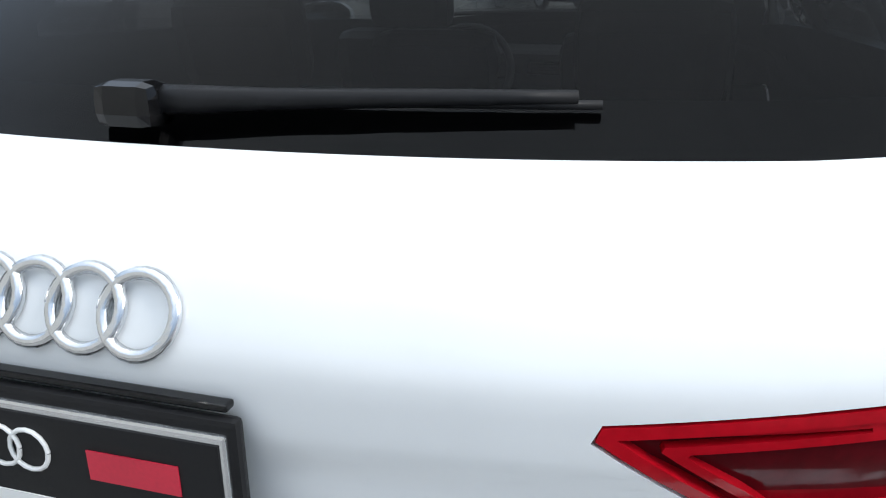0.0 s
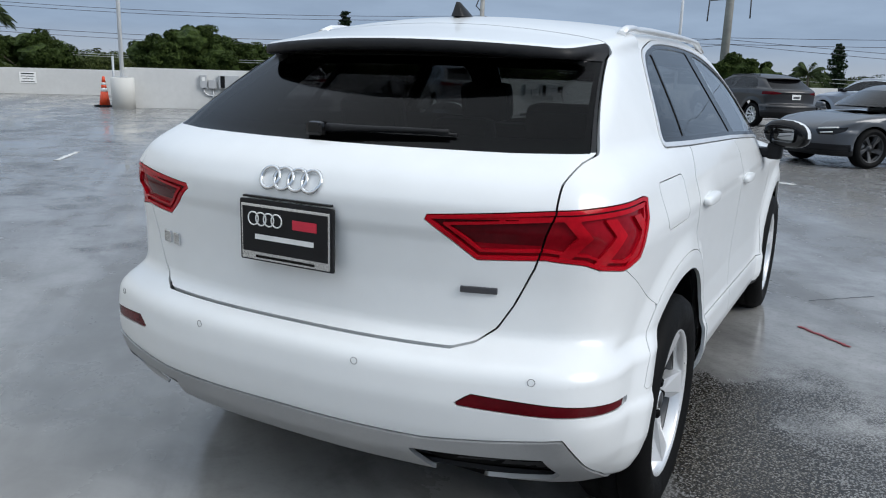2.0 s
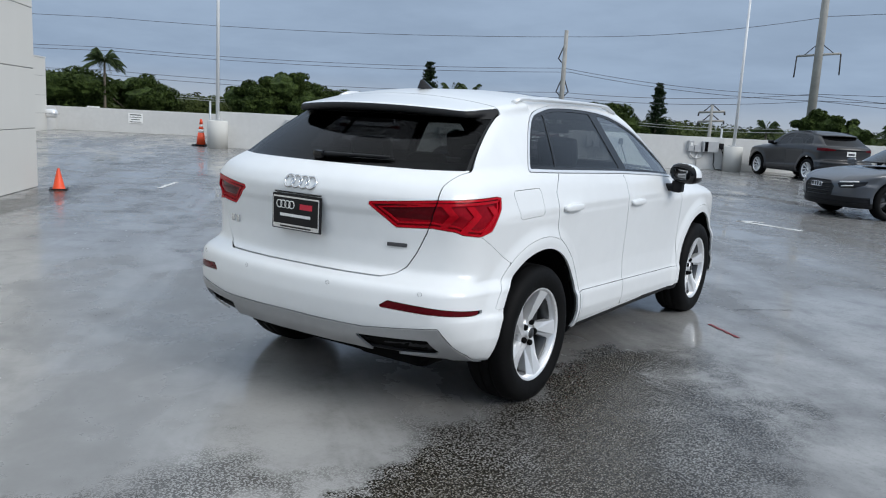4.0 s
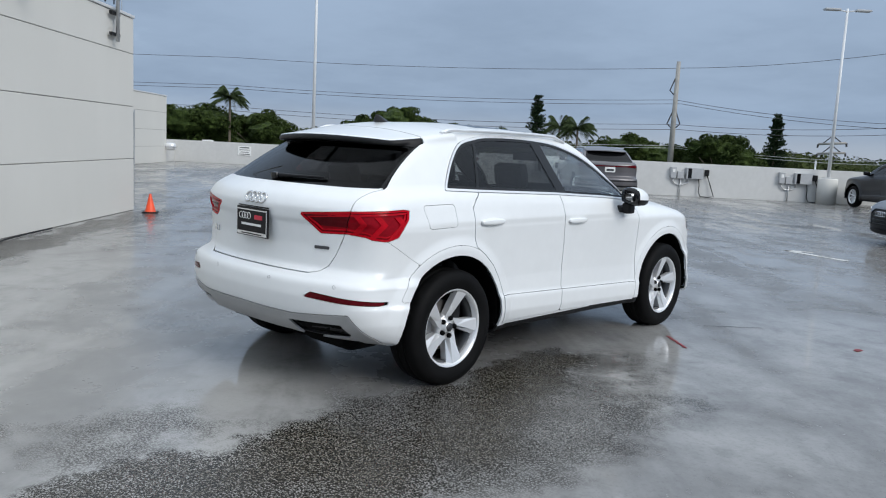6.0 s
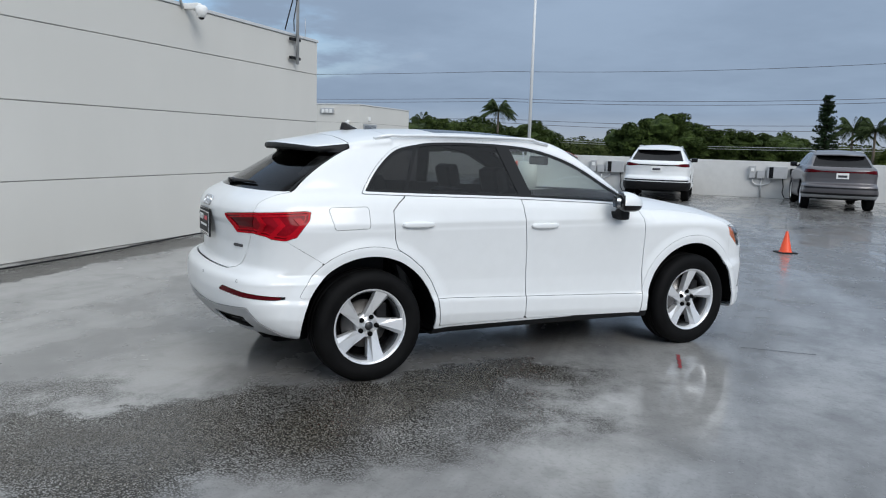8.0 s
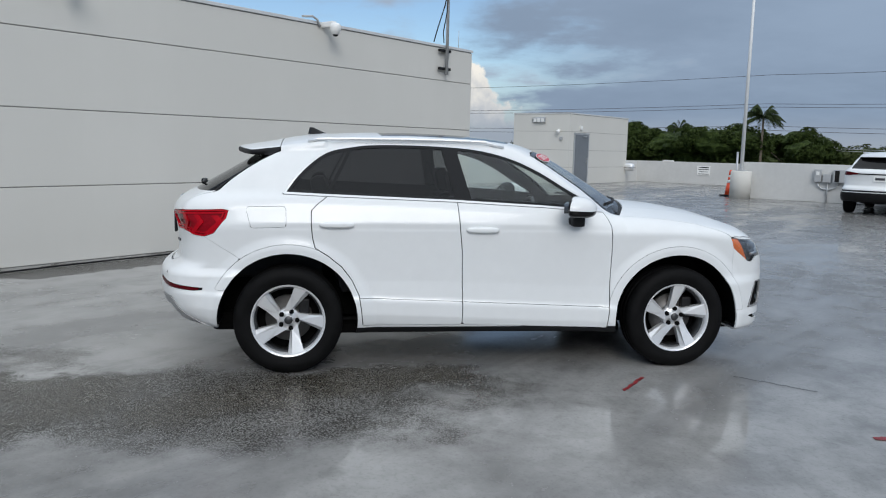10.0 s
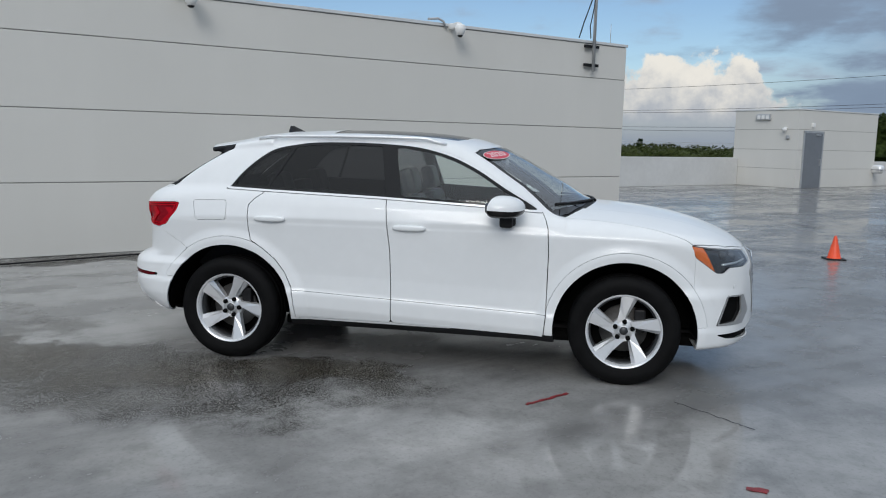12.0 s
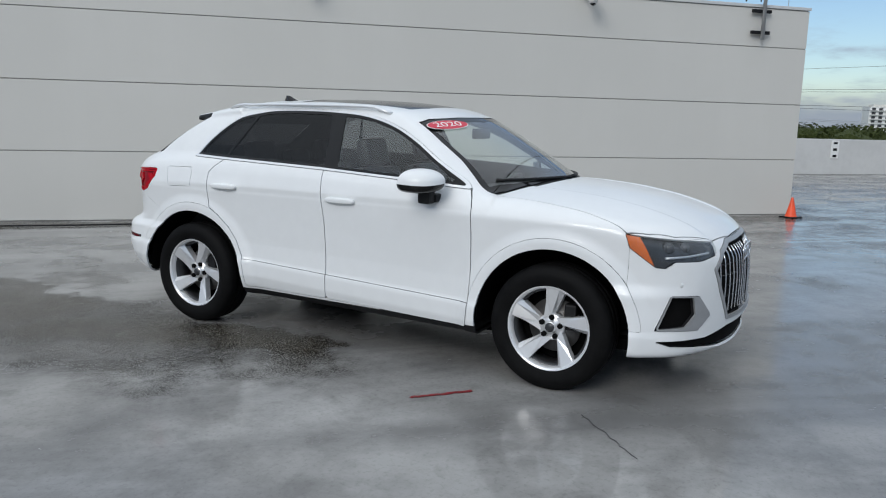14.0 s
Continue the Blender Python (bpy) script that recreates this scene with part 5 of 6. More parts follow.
# ---- setting ----
def panelled(name, u0, u1, v0, v1, joints, top, label, faces=("v1",), cap=0.06):
    """A solid block with proud precast panels on some faces, which leave recessed joints between them."""
    d = .012
    ob = setting(name, boxes(((u0 + u1) / 2, (v0 + v1) / 2, top / 2 - .01, u1 - u0 - 2 * d, v1 - v0 - 2 * d, top - .02)), WEATHERED, label)
    zs = [0.0, *joints, top - cap]
    for a, b in zip(zs, zs[1:]):
        z, h = (a + b) / 2, b - a - .014
        for f in faces:
            if f == "v1":
                bm = boxes(((u0 + u1) / 2, v1 - d / 2 - .005, z, u1 - u0, d + .01, h, .004))
            elif f == "u1":
                bm = boxes((u1 - d / 2 - .005, (v0 + v1) / 2 - .012, z, d + .01, v1 - v0 - .024, h, .004))
            else:
                bm = boxes((u0 + d / 2 + .005, (v0 + v1) / 2 - .012, z, d + .01, v1 - v0 - .024, h, .004))
            part("panel", bm, CONCRETE, ob)
    part("coping", boxes(((u0 + u1) / 2, (v0 + v1) / 2, top - cap / 2, u1 - u0 + .04, v1 - v0 + .04, cap - .012, .006)), COPING, ob)
    return ob


panelled("wall_plant_room", 0, 18, -5, 0, (.92, 1.83, 2.735), 3.40, "tall pale grey wall of long precast panels", ("v1", "u0"))
panelled("wall_stair_tower", -22.2, -16.6, -9.72, -6.9, (.73, 1.46, 2.24), 3.03, "small pale grey stair tower with precast panels", ("v1", "u1"))


def parapet(name, u0, u1, v0, v1, top):
    ob = setting(name, boxes(((u0 + u1) / 2, (v0 + v1) / 2, top / 2, u1 - u0, v1 - v0, top, .012)), PARAPET, "pale grey painted concrete parapet wall")
    return ob


parapet("parapet_far", -24.05, -23.8, -7.3, 1.0, 1.03)
parapet("parapet_return", -24.05, -14.76, 1.0, 1.22, 1.10)
parapet("parapet_near", -14.75, -14.5, .95, 52, 1.22)
parapet("parapet_tower", -24.05, -22.22, -7.3, -7.05, 1.03)
parapet("parapet_side", -16.58, 35, -9.72, -9.47, 1.10)
parapet("parapet_east", 34.9, 35.15, -9.9, 52, 1.10)
parapet("parapet_back", -14.45, 34.85, 51.7, 52, 1.10)

# stair tower door
door = thing("door_1", "grey metal stair door, shut", "door", at(-17.6, -6.9), kind="structure")
part("door_leaf", boxes((0, .02, 1.06, 1.18, .045, 2.12, .006)), DOORGREY, door)
part("door_frame", boxes((-.63, .012, 1.08, .08, .06, 2.2, .006), (.63, .012, 1.08, .08, .06, 2.2, .006), (0, .012, 2.16, 1.34, .06, .08, .006)), GALV, door)
part("door_handle", boxes((-.48, .065, 1.0, .03, .05, .26, .01)), GALV, door)
part("door_closer", boxes((-.25, .06, 2.05, .3, .05, .05, .01)), GALV, door)


def wall_light(m, label, w=.5):
    t = thing("wall_light", label, "light", m)
    part("light_body", boxes((0, .05, 0, w, .10, .22, .02)), GALV, t)
    for dx in (-.3, 0, .3):
        part("light_lens", boxes((dx * w, .105, -.01, w * .22, .02, .16, .01)), SIGNWHITE, t)


wall_light(at(-16.6, -8.4, 2.72, -90), "square emergency light on the tower wall", .62)
t = thing("security_camera", "small white dome camera on the tower", "camera", at(-16.6, -7.4, 2.25, -90))
part("camera_bracket", boxes((0, .06, .06, .06, .12, .06, .01)), SIGNWHITE, t)
part("camera_dome", lathe(bmesh.new(), [(0, -.10), (.06, -.08), (.085, -.02), (.085, .04), (0, .06)], 16, "z", (0, .14, 0)), SIGNWHITE, t)
t = thing("alarm_horn", "small grey alarm horn on the tower", "alarm", at(-16.6, -7.3, 1.95, -90))
part("horn_body", boxes((0, .04, 0, .14, .08, .14, .02)), BOXGREY, t)
t = thing("alarm_horn", "small white alarm box over the door", "alarm", at(-17.5, -6.9, 2.42))
part("horn_body", boxes((0, .04, 0, .16, .08, .16, .02)), SIGNWHITE, t)
# round steel drum on the parapet by the tower
t = thing("steel_hood", "rounded polished steel hood fixed to the parapet", "fixture", at(-22.28, -6.74, .72))
bm = bmesh.new()
bmesh.ops.create_uvsphere(bm, u_segments=24, v_segments=14, radius=1)
for v in bm.verts:
    p = v.co
    v.co = (max(p.x, -.1) * .24 + .05, math.copysign(abs(p.y) ** .5, p.y) * .27, math.copysign(abs(p.z) ** .7, p.z) * .18)
for f in bm.faces:
    f.smooth = True
part("hood_shell", bm, ALLOY, t)
part("hood_seam", boxes((.08, 0, -.02, .43, .552, .014, .005)), BLACK, t)


def bars_sign(m, w, h, lines, label):
    t = thing("sign", label, "sign", m)
    part("sign_board", boxes((0, .012, 0, w, .02, h, .004)), SIGNWHITE, t)
    for k, (f, hh) in enumerate(lines):
        z = h * (.36 - .72 * k / max(1, len(lines) - 1))
        part("sign_bar", boxes((0, .0235, z, w * f, .003, h * hh)), BLACK, t)


bars_sign(at(-23.8, -3.7, .65, -90), .62, .43, ((.74, .10), (.80, .06), (.62, .06), (.80, .06)), "white sign with dark unreadable lines on the parapet")
bars_sign(at(-9.2, -9.47, .78), .29, .56, ((.5, .12), (.5, .14), (.5, .14)), "cream sign box with dark marks on the parapet")
t = thing("vent_cap", "small white cap on the parapet", "cap", at(-23.9, -5.5, 1.03))
part("cap_body", boxes((0, 0, .03, .2, .5, .06, .02)), SIGNWHITE, t)


def dome_camera(u, z=3.25):
    t = thing("security_camera", "white dome camera on a bent conduit at the wall top", "camera", at(u, 0, z), group="wall cameras")
    part("camera_arm", boxes((.0, .13, .10, .10, .26, .09, .02)), SIGNWHITE, t)
    part("camera_dome", lathe(bmesh.new(), [(0, -.07), (.05, -.06), (.075, -.01), (.085, .02), (.085, .08), (.05, .11), (0, .115)], 18, "z", (0, .28, 0)), SIGNWHITE, t)
    part("camera_lens", lathe(bmesh.new(), [(0, -.095), (.03, -.085), (.048, -.062), (0, -.06)], 14, "z", (0, .28, 0)), BLACKGLOSS, t)
    part("conduit", tube(bmesh.new(), [(.10, .03, .06), (.17, .05, .16), (.26, .04, .20), (.34, .02, .19), (.40, -.05, .19)], .018, 8), BOXGREY, t)


dome_camera(4.0)
dome_camera(8.2)
mast = thing("antenna_mast", "grey steel mast on two wall brackets with cables", "mast", at(.93, 0, 0))
part("mast_pole", tube(bmesh.new(), [(0, .10, 2.84), (0, .10, 6.2)], .030, 10), GALV, mast)
for z in (2.95, 3.28):
    part("mast_bracket", boxes((.02, .06, z, .34, .05, .05, .006), (.02, .03, z, .10, .09, .03, .004)), BLACK, mast)
part("mast_cable", tube(bmesh.new(), [(.30, .02, 3.42), (.22, .05, 3.7), (.08, .09, 4.1), (.03, .12, 4.4), (.03, .12, 6.1)], .012, 6), BLACK, mast)
part("mast_cable", tube(bmesh.new(), [(.05, .06, 3.42), (.10, .08, 3.62), (.06, .12, 3.95), (.03, .13, 4.3)], .010, 6), BLACK, mast)
t = thing("lightning_rod", "thin pale rod on the wall top", "rod", at(.38, -.05, 3.4))
part("rod", tube(bmesh.new(), [(0, 0, 0), (0, 0, .34)], .006, 6), GALV, t)

hose = thing("hose", "thin black cable lying along the wall foot", "cable", at(0, 0, 0))
pts = [(u, .12 + .055 * max(0, u - 4) + .05 * math.sin(u * 1.3), .016) for u in np.linspace(3.2, 16, 40)]
part("cable", tube(bmesh.new(), pts, .011, 7), BLACK, hose)


# ---- things on the deck ----
def cone(x, y, h, label, collars=False):
    t = thing("traffic_cone", label, "cone", Matrix.Translation((x, y, 0)) @ Matrix.Rotation(x * 3, 4, "Z"), group="orange cones")
    k = h / .32
    part("cone_base", boxes((0, 0, .009 * k, .25 * k ** .6, .25 * k ** .6, .018 * k, .004)), BLACK, t)
    r0, r1 = .085 * k ** .65, .018 * k ** .65
    if not collars:
        part("cone_body", lathe(bmesh.new(), [(r0 * 1.12, .018 * k), (r0, .03 * k), (r1, h - .01), (r1 * .8, h), (0, h)], 24), ORANGE, t)
        return t
    cuts = [(.02, .50, ORANGE), (.50, .62, SIGNWHITE), (.62, .72, ORANGE), (.72, .80, SIGNWHITE), (.80, 1.0, ORANGE)]
    for a, b, mt in cuts:
        ra, rb = r0 + (r1 - r0) * a, r0 + (r1 - r0) * b
        part("cone_band", lathe(bmesh.new(), [(0, a * h), (ra, a * h), (rb, b * h), (0, b * h)], 24), mt, t)
    return t


cone(-9.10, 1.80, .33, "small orange traffic cone beside the wall corner")
cone(-5.75, 4.55, .33, "small orange traffic cone on the wet deck")
cone(-2.74, 6.94, .33, "small orange traffic cone on the wet deck")
cone(-19.75, 12.95, .92, "tall orange traffic cone with white collars", True)


def light_pole(u, v, heads, h=9.0):
    t = thing("light_pole", "tall white deck lighting pole on a concrete base", "pole", at(u, v), group="deck lighting")
    part("pole_base", lathe(bmesh.new(), [(0, .92), (.31, .92), (.335, .90), (.335, 0), (0, 0)], 28), CONCRETE, t)
    part("pole_plate", boxes((0, 0, .94, .30, .30, .03, .004)), GALV, t)
    part("pole_shaft", tube(bmesh.new(), [(0, 0, .94), (0, 0, h)], [.062, .038], 12), POLEWHITE, t)
    for s in heads:
        part("lamp_arm", tube(bmesh.new(), [(0, 0, h - .1), (0, s * .35, h - .06)], .025, 6), POLEWHITE, t)
        part("lamp_head", boxes((0, s * .55, h - .05, .24, .55, .07, .02)), BOXGREY, t)
    part("bollard", tube(bmesh.new(), [(-.45, -.3, .0), (-.45, -.3, 1.55)], .035, 8), GALV, t)
    return t


light_pole(-14.1, 1.03, (-1, 1))
light_pole(-14.1, 19.7, (-1, 1), 6.9)


def charger(v):
    """A pair of wall boxes with conduits and a hanging lead on the parapet."""
    t = thing("car_charger", "grey wall charger boxes with conduits and a hanging lead", "charger", at(-14.5, v, 0, -90), group="wall chargers")
    part("meter_box", boxes((.55, .07, .86, .20, .14, .40, .012)), BOXGREY, t)
    part("meter_window", boxes((.55, .145, .93, .10, .012, .12, .004)), SIGNWHITE, t)
    part("switch_box", boxes((.28, .06, .78, .24, .12, .26, .01)), BOXGREY, t)
    part("charger_box", boxes((-.22, .09, .86, .62, .18, .40, .015)), BOXGREY, t)
    part("charger_panel", boxes((-.03, .185, .86, .13, .014, .36, .004)), BLACKGLOSS, t)
    part("holster", boxes((-.68, .08, .90, .13, .16, .22, .02)), BLACK, t)
    part("conduit", tube(bmesh.new(), [(.55, .06, .66), (.53, .05, .52), (.42, .05, .44), (.2, .05, .42), (0, .05, .50), (-.06, .06, .66)], .022, 7), GALV, t)
    part("conduit", tube(bmesh.new(), [(.26, .05, .65), (.26, .05, .02)], .022, 7), GALV, t)
    part("lead", tube(bmesh.new(), [(-.40, .08, .66), (-.44, .07, .4), (-.42, .08, .2), (-.50, .10, .03), (-.75, .16, .02), (-.98, .13, .05), (-.86, .08, .4), (-.70, .08, .8)], .016, 7), BLACK, t)


for v in (3.9, 9.2, 14.7, 18.7, 24.0):
    charger(v)


def strip(name, pts, width, material, label):
    """A thin painted or sprayed mark on the deck."""
    bm = bmesh.new()
    rnd = random.Random(len(pts) * 7 + int(width * 1000))
    pts = [Vector((*p, .003)) for p in pts]
    prev = None
    for i, p in enumerate(pts):
        d = (pts[min(i + 1, len(pts) - 1)] - pts[max(i - 1, 0)]).normalized()
        n = Vector((-d.y, d.x, 0)) * width * .5 * (.75 + .5 * rnd.random())
        row = [bm.verts.new(p + n), bm.verts.new(p - n), bm.verts.new(p + n + Vector((0, 0, .002))), bm.verts.new(p - n + Vector((0, 0, .002)))]
        if prev:
            for a, b in ((2, 3), (1, 0), (0, 2), (3, 1)):
                bm.faces.new((prev[a], prev[b], row[b], row[a]))
        prev = row
    bmesh.ops.recalc_face_normals(bm, faces=bm.faces[:])
    ob = part(name, bm, material)
    return tagged(ob, label, "marking", kind="structure")


def line(a, b, n=14, wob=.01, seed=1):
    rnd = random.Random(seed)
    return [(a[0] + (b[0] - a[0]) * k / n + (rnd.random() - .5) * wob, a[1] + (b[1] - a[1]) * k / n + (rnd.random() - .5) * wob) for k in range(n + 1)]


strip("red_mark", line((1.41, .77), (1.14, 1.01), seed=2), .022, REDLINE, "short red spray line on the deck")
strip("red_mark", line((2.32, 1.83), (2.33, 1.92), 5, seed=3), .04, REDLINE, "small red spray dab on the deck")
strip("deck_crack", line((1.16, 1.65), (1.52, 2.02), 16, .02, 4), .004, PLATEGREY, "thin dark crack in the deck")
strip("white_mark", line((-.52, 8.43), (.55, 8.02), 14, .03, 5), .12, WORNWHITE, "worn white arrow stem on the deck")
strip("white_mark", line((-.52, 8.43), (-.12, 8.62), 8, .03, 6), .10, WORNWHITE, "worn white arrow barb on the deck")
strip("white_mark", line((-8.6, 3.25), (-9.35, 4.15), 10, .02, 7), .08, WORNWHITE, "worn white line on the deck")


# ---- far off: poles, wires, trees, a tower block ----
def bear(deg, dist, z=0.0):
    a = radians(deg)
    return Vector((3.4 - math.sin(a) * dist, -4.7 + math.cos(a) * dist, z))


GROUND = -6.0


def power_pole(deg, dist, top, r, lean=0.0, cross=None, label="weathered concrete power pole"):
    p = bear(deg, dist, GROUND)
    t = thing("power_pole", label, "pole", Matrix.Translation(p) @ Matrix.Rotation(radians(deg), 4, "Z"))
    h = top - GROUND
    part("pole_shaft", tube(bmesh.new(), [(0, 0, 0), (lean * h, 0, h)], [r * 1.25, r * .75], 10), WEATHERED, t)
    for z, w in cross or ():
        zz = z - GROUND
        x = lean * zz
        if w > 0:
            part("cross_arm", tube(bmesh.new(), [(x - w, 0, zz - .08 * w), (x + w, 0, zz + .08 * w)], .13 + .02 * w, 6), WEATHERED, t)
            for q in (-1, 1):
                part("insulator", tube(bmesh.new(), [(x + q * w, 0, zz + q * .08 * w), (x + q * w * 1.03, 0, zz + q * .08 * w - (3.8 if w > 2 else .5))], .13, 6), WIRE, t)
                part("brace", tube(bmesh.new(), [(x, 0, zz + .62 * w), (x + q * w * .7, 0, zz + .06 * q * w)], .08, 5), WIRE, t)
        else:
            for q in ((-1, 1) if z < 12 else (-1,)):
                part("insulator", tube(bmesh.new(), [(x, 0, zz + 2.3), (x + q * 1.2, 0, zz - .9), (x, 0, zz - 2.1)], .13, 6), WIRE, t)
    return t


power_pole(26.4, 160, 19.57, .50, 0, ((15.0, 0), (8.6, 0)))
power_pole(9.9, 160, 44.27, .70, 0, ((16.2, 3.6),))
power_pole(16.2, 118, 5.1, .26, .0, ((4.2, 1.7), (2.9, 1.7)), "dark wooden utility pole with two arms")

heights = (18.4, 12.3, 11.6, 7.6, 6.65, 3.5, 3.05)
east = (4.6, -3.4, -3.6, 1.6, 1.4, -.6, -.8)
wires = thing("power_lines", "long dark overhead wires between the poles", "wires")
for k, h in enumerate(heights):
    nodes = [bear(-30, 209, h + 3 * east[k]), bear(9.9, 160, h + east[k]), bear(26.4, 160, h), bear(58, 175, h * .95), bear(92, 256, h * .98), bear(118, 330, h)]
    for a, b in zip(nodes, nodes[1:]):
        off = Vector((.0, .0, 0)) if k % 2 else Vector((.9, .7, 0))
        pts = [a.lerp(b, t) + off - Vector((0, 0, 1.0 * 4 * t * (1 - t))) for t in np.linspace(0, 1, 13)]
        # lowest two are paler: the light they catch is put into their colour
        part("wire", tube(bmesh.new(), pts, .045, 5), WIRE if k < 5 else GALV, wires)


def lump(d, c):
    """How far a crown's lump reaches in one direction."""
    return .80 + .22 * noise.noise(d * 1.7 + Vector(c)) + .17 * noise.noise(d * 4.3 + Vector(c)) + .10 * noise.noise(d * 9.0 + Vector(c))


def leaf_cloud(bm, centre, rad, count, size, rnd):
    """Small bent leaf clumps spread over a lumpy shell."""
    for _ in range(count):
        d = Vector((rnd.gauss(0, 1), rnd.gauss(0, 1), rnd.gauss(0, 1))).normalized()
        r = lump(d, centre) * (.97 + .07 * rnd.random())
        p = Vector(centre) + Vector((d.x * rad[0], d.y * rad[1], d.z * rad[2])) * r
        n = (d + Vector((rnd.gauss(0, .5), rnd.gauss(0, .5), rnd.gauss(0, .5) + .3))).normalized()
        a = n.orthogonal().normalized()
        a = (a * math.cos(rnd.random() * 6.28) + n.cross(a) * math.sin(rnd.random() * 6.28)).normalized()
        b = n.cross(a)
        s = size * (.6 + .8 * rnd.random())
        v = [bm.verts.new(p + a * s), bm.verts.new(p + b * s * .6 + n * s * .25), bm.verts.new(p - a * s), bm.verts.new(p - b * s * .6 + n * s * .2)]
        bm.faces.new((v[0], v[1], v[2]))
        bm.faces.new((v[0], v[2], v[3]))


def core(bm, c, rad, rnd, fine=2):
    """A dense inner lump that closes the middle of a crown."""
    r = bmesh.ops.create_icosphere(bm, subdivisions=fine, radius=1.0)
    for v in r["verts"]:
        q = lump(v.co.copy(), c)
        v.co = Vector(c) + Vector((v.co.x * rad[0], v.co.y * rad[1], v.co.z * rad[2])) * q


def crown_mesh(seed, w, h, count, size):
    """A crown of many leafy clumps round a few dense lumps, from z = 0 up to h."""
    rnd = random.Random(seed)
    bm = bmesh.new()
    lobes = []
    for k in range(8):
        a = rnd.random() * 6.28
        r = w * .30 * rnd.random() ** .5 * (1 if k else 0)
        q = .24 + .14 * rnd.random()
        c = Vector((math.cos(a) * r * 1.4, math.sin(a) * r, h * (.40 + .32 * rnd.random())))
        lobes.append((c, Vector((w * q, w * q, h * q * .85))))
        core(bm, c, lobes[-1][1] * .84, rnd, 3)
    n = 64
    for k in range(n):
        c, rad = lobes[k % 8]
        d = Vector((rnd.gauss(0, 1), rnd.gauss(0, 1), rnd.gauss(.35, .8))).normalized()
        p = c + Vector((d.x * rad.x, d.y * rad.y, d.z * rad.z)) * (.74 + .14 * rnd.random())
        r = w * rnd.uniform(.06, .115)
        leaf_cloud(bm, p, (r * 1.25, r * 1.25, r * .8), count // n, size, rnd)
    return bm


def tree(deg, dist, top, w, seed, material=None, label="broad dark green tree beyond the parapet"):
    p = bear(deg, dist, GROUND)
    h = top - GROUND
    t = thing("tree", label, "tree", Matrix.Translation(p), group="trees beyond the deck")
    limbs = bmesh.new()
    tube(limbs, [(0, 0, 0), (.1, 0, h * .25), (0, .1, h * .5)], [.5, .4, .26], 8)
    rnd = random.Random(seed)
    for k in range(5):
        a = rnd.random() * 6.28
        tube(limbs, [(0, 0, h * .3), (math.cos(a) * w * .15, math.sin(a) * w * .15, h * .45), (math.cos(a) * w * .32, math.sin(a) * w * .32, h * .62)], [.18, .12, .05], 6)
    part("trunk", limbs, BARK, t)
    c = part("crown", crown_mesh(seed, w, h * .86, 11500, .30), material or LEAF, t)
    c.location.z = h * .14
    return t


tree(63.9, 167, 7.98, 17.1, 11)
tree(67.6, 175, 8.17, 17.1, 12)
tree(59.8, 160, 7.41, 17.1, 13)
tree(55.9, 171, 7.03, 15.2, 14)
tree(47.6, 163, 8.55, 13.3, 15)
tree(45.6, 160, 9.12, 13.3, 16)
tree(43.2, 171, 6.65, 13.3, 17)
tree(39.6, 175, 6.27, 15.2, 18)
tree(28.9, 171, 6.08, 15.2, 19)
tree(23.2, 160, 6.08, 15.2, 20)
tree(8.5, 118, 5.13, 8.0, 22)
tree(-4.5, 152, 4.75, 17.1, 24)
tree(31.6, 141, 3.23, 7.6, 25, LEAFLIGHT, "bright yellow-green tree beyond the parapet")
tree(70.4, 171, 8.17, 19.0, 26)


def palm(deg, dist, top, seed):
    p = bear(deg, dist, GROUND)
    h = top - GROUND
    rnd = random.Random(seed)
    t = thing("palm_tree", "slim palm with drooping green fronds", "palm", Matrix.Translation(p), group="palms beyond the deck")
    part("trunk", tube(bmesh.new(), [(0, 0, 0), (.15, 0, h * .5), (.05, .1, h - 1.7)], [.34, .22, .18], 8), BARK, t)
    bm = bmesh.new()
    for k in range(34):
        a, lift = 6.283 * k / 34 + rnd.random() * .3, rnd.uniform(-.3, 1.6)
        ln = 3.3 + rnd.random() * 1.1
        out = Vector((math.cos(a), math.sin(a), 0))
        side = Vector((-out.y, out.x, 0))
        n = 20
        for i in range(n):
            f = (i + .5) / n
            c = Vector((.05, .1, h - 1.7)) + out * ln * (math.sin(f * 1.35) * (1 - .35 * max(0, lift))) + Vector((0, 0, lift * 3.2 * f - (2.0 + .66 * lift) * f * f))
            l = .95 * math.sin(math.pi * (.15 + .8 * f))
            for s in (-1, 1):
                tip = c + side * s * l * .6 + out * .50 - Vector((0, 0, l * .9))
                bm.faces.new([bm.verts.new(q) for q in (c - out * .09, c + out * .13, tip)])
    part("crown", bm, FROND, t)


palm(57.9, 152, 9.88, 31)
palm(34.3, 148, 7.60, 32)
palm(33, 144, 7.41, 33)
palm(12.5, 171, 3.99, 34)
palm(4.7, 152, 4.75, 35)
palm(63.6, 182, 8.17, 36)


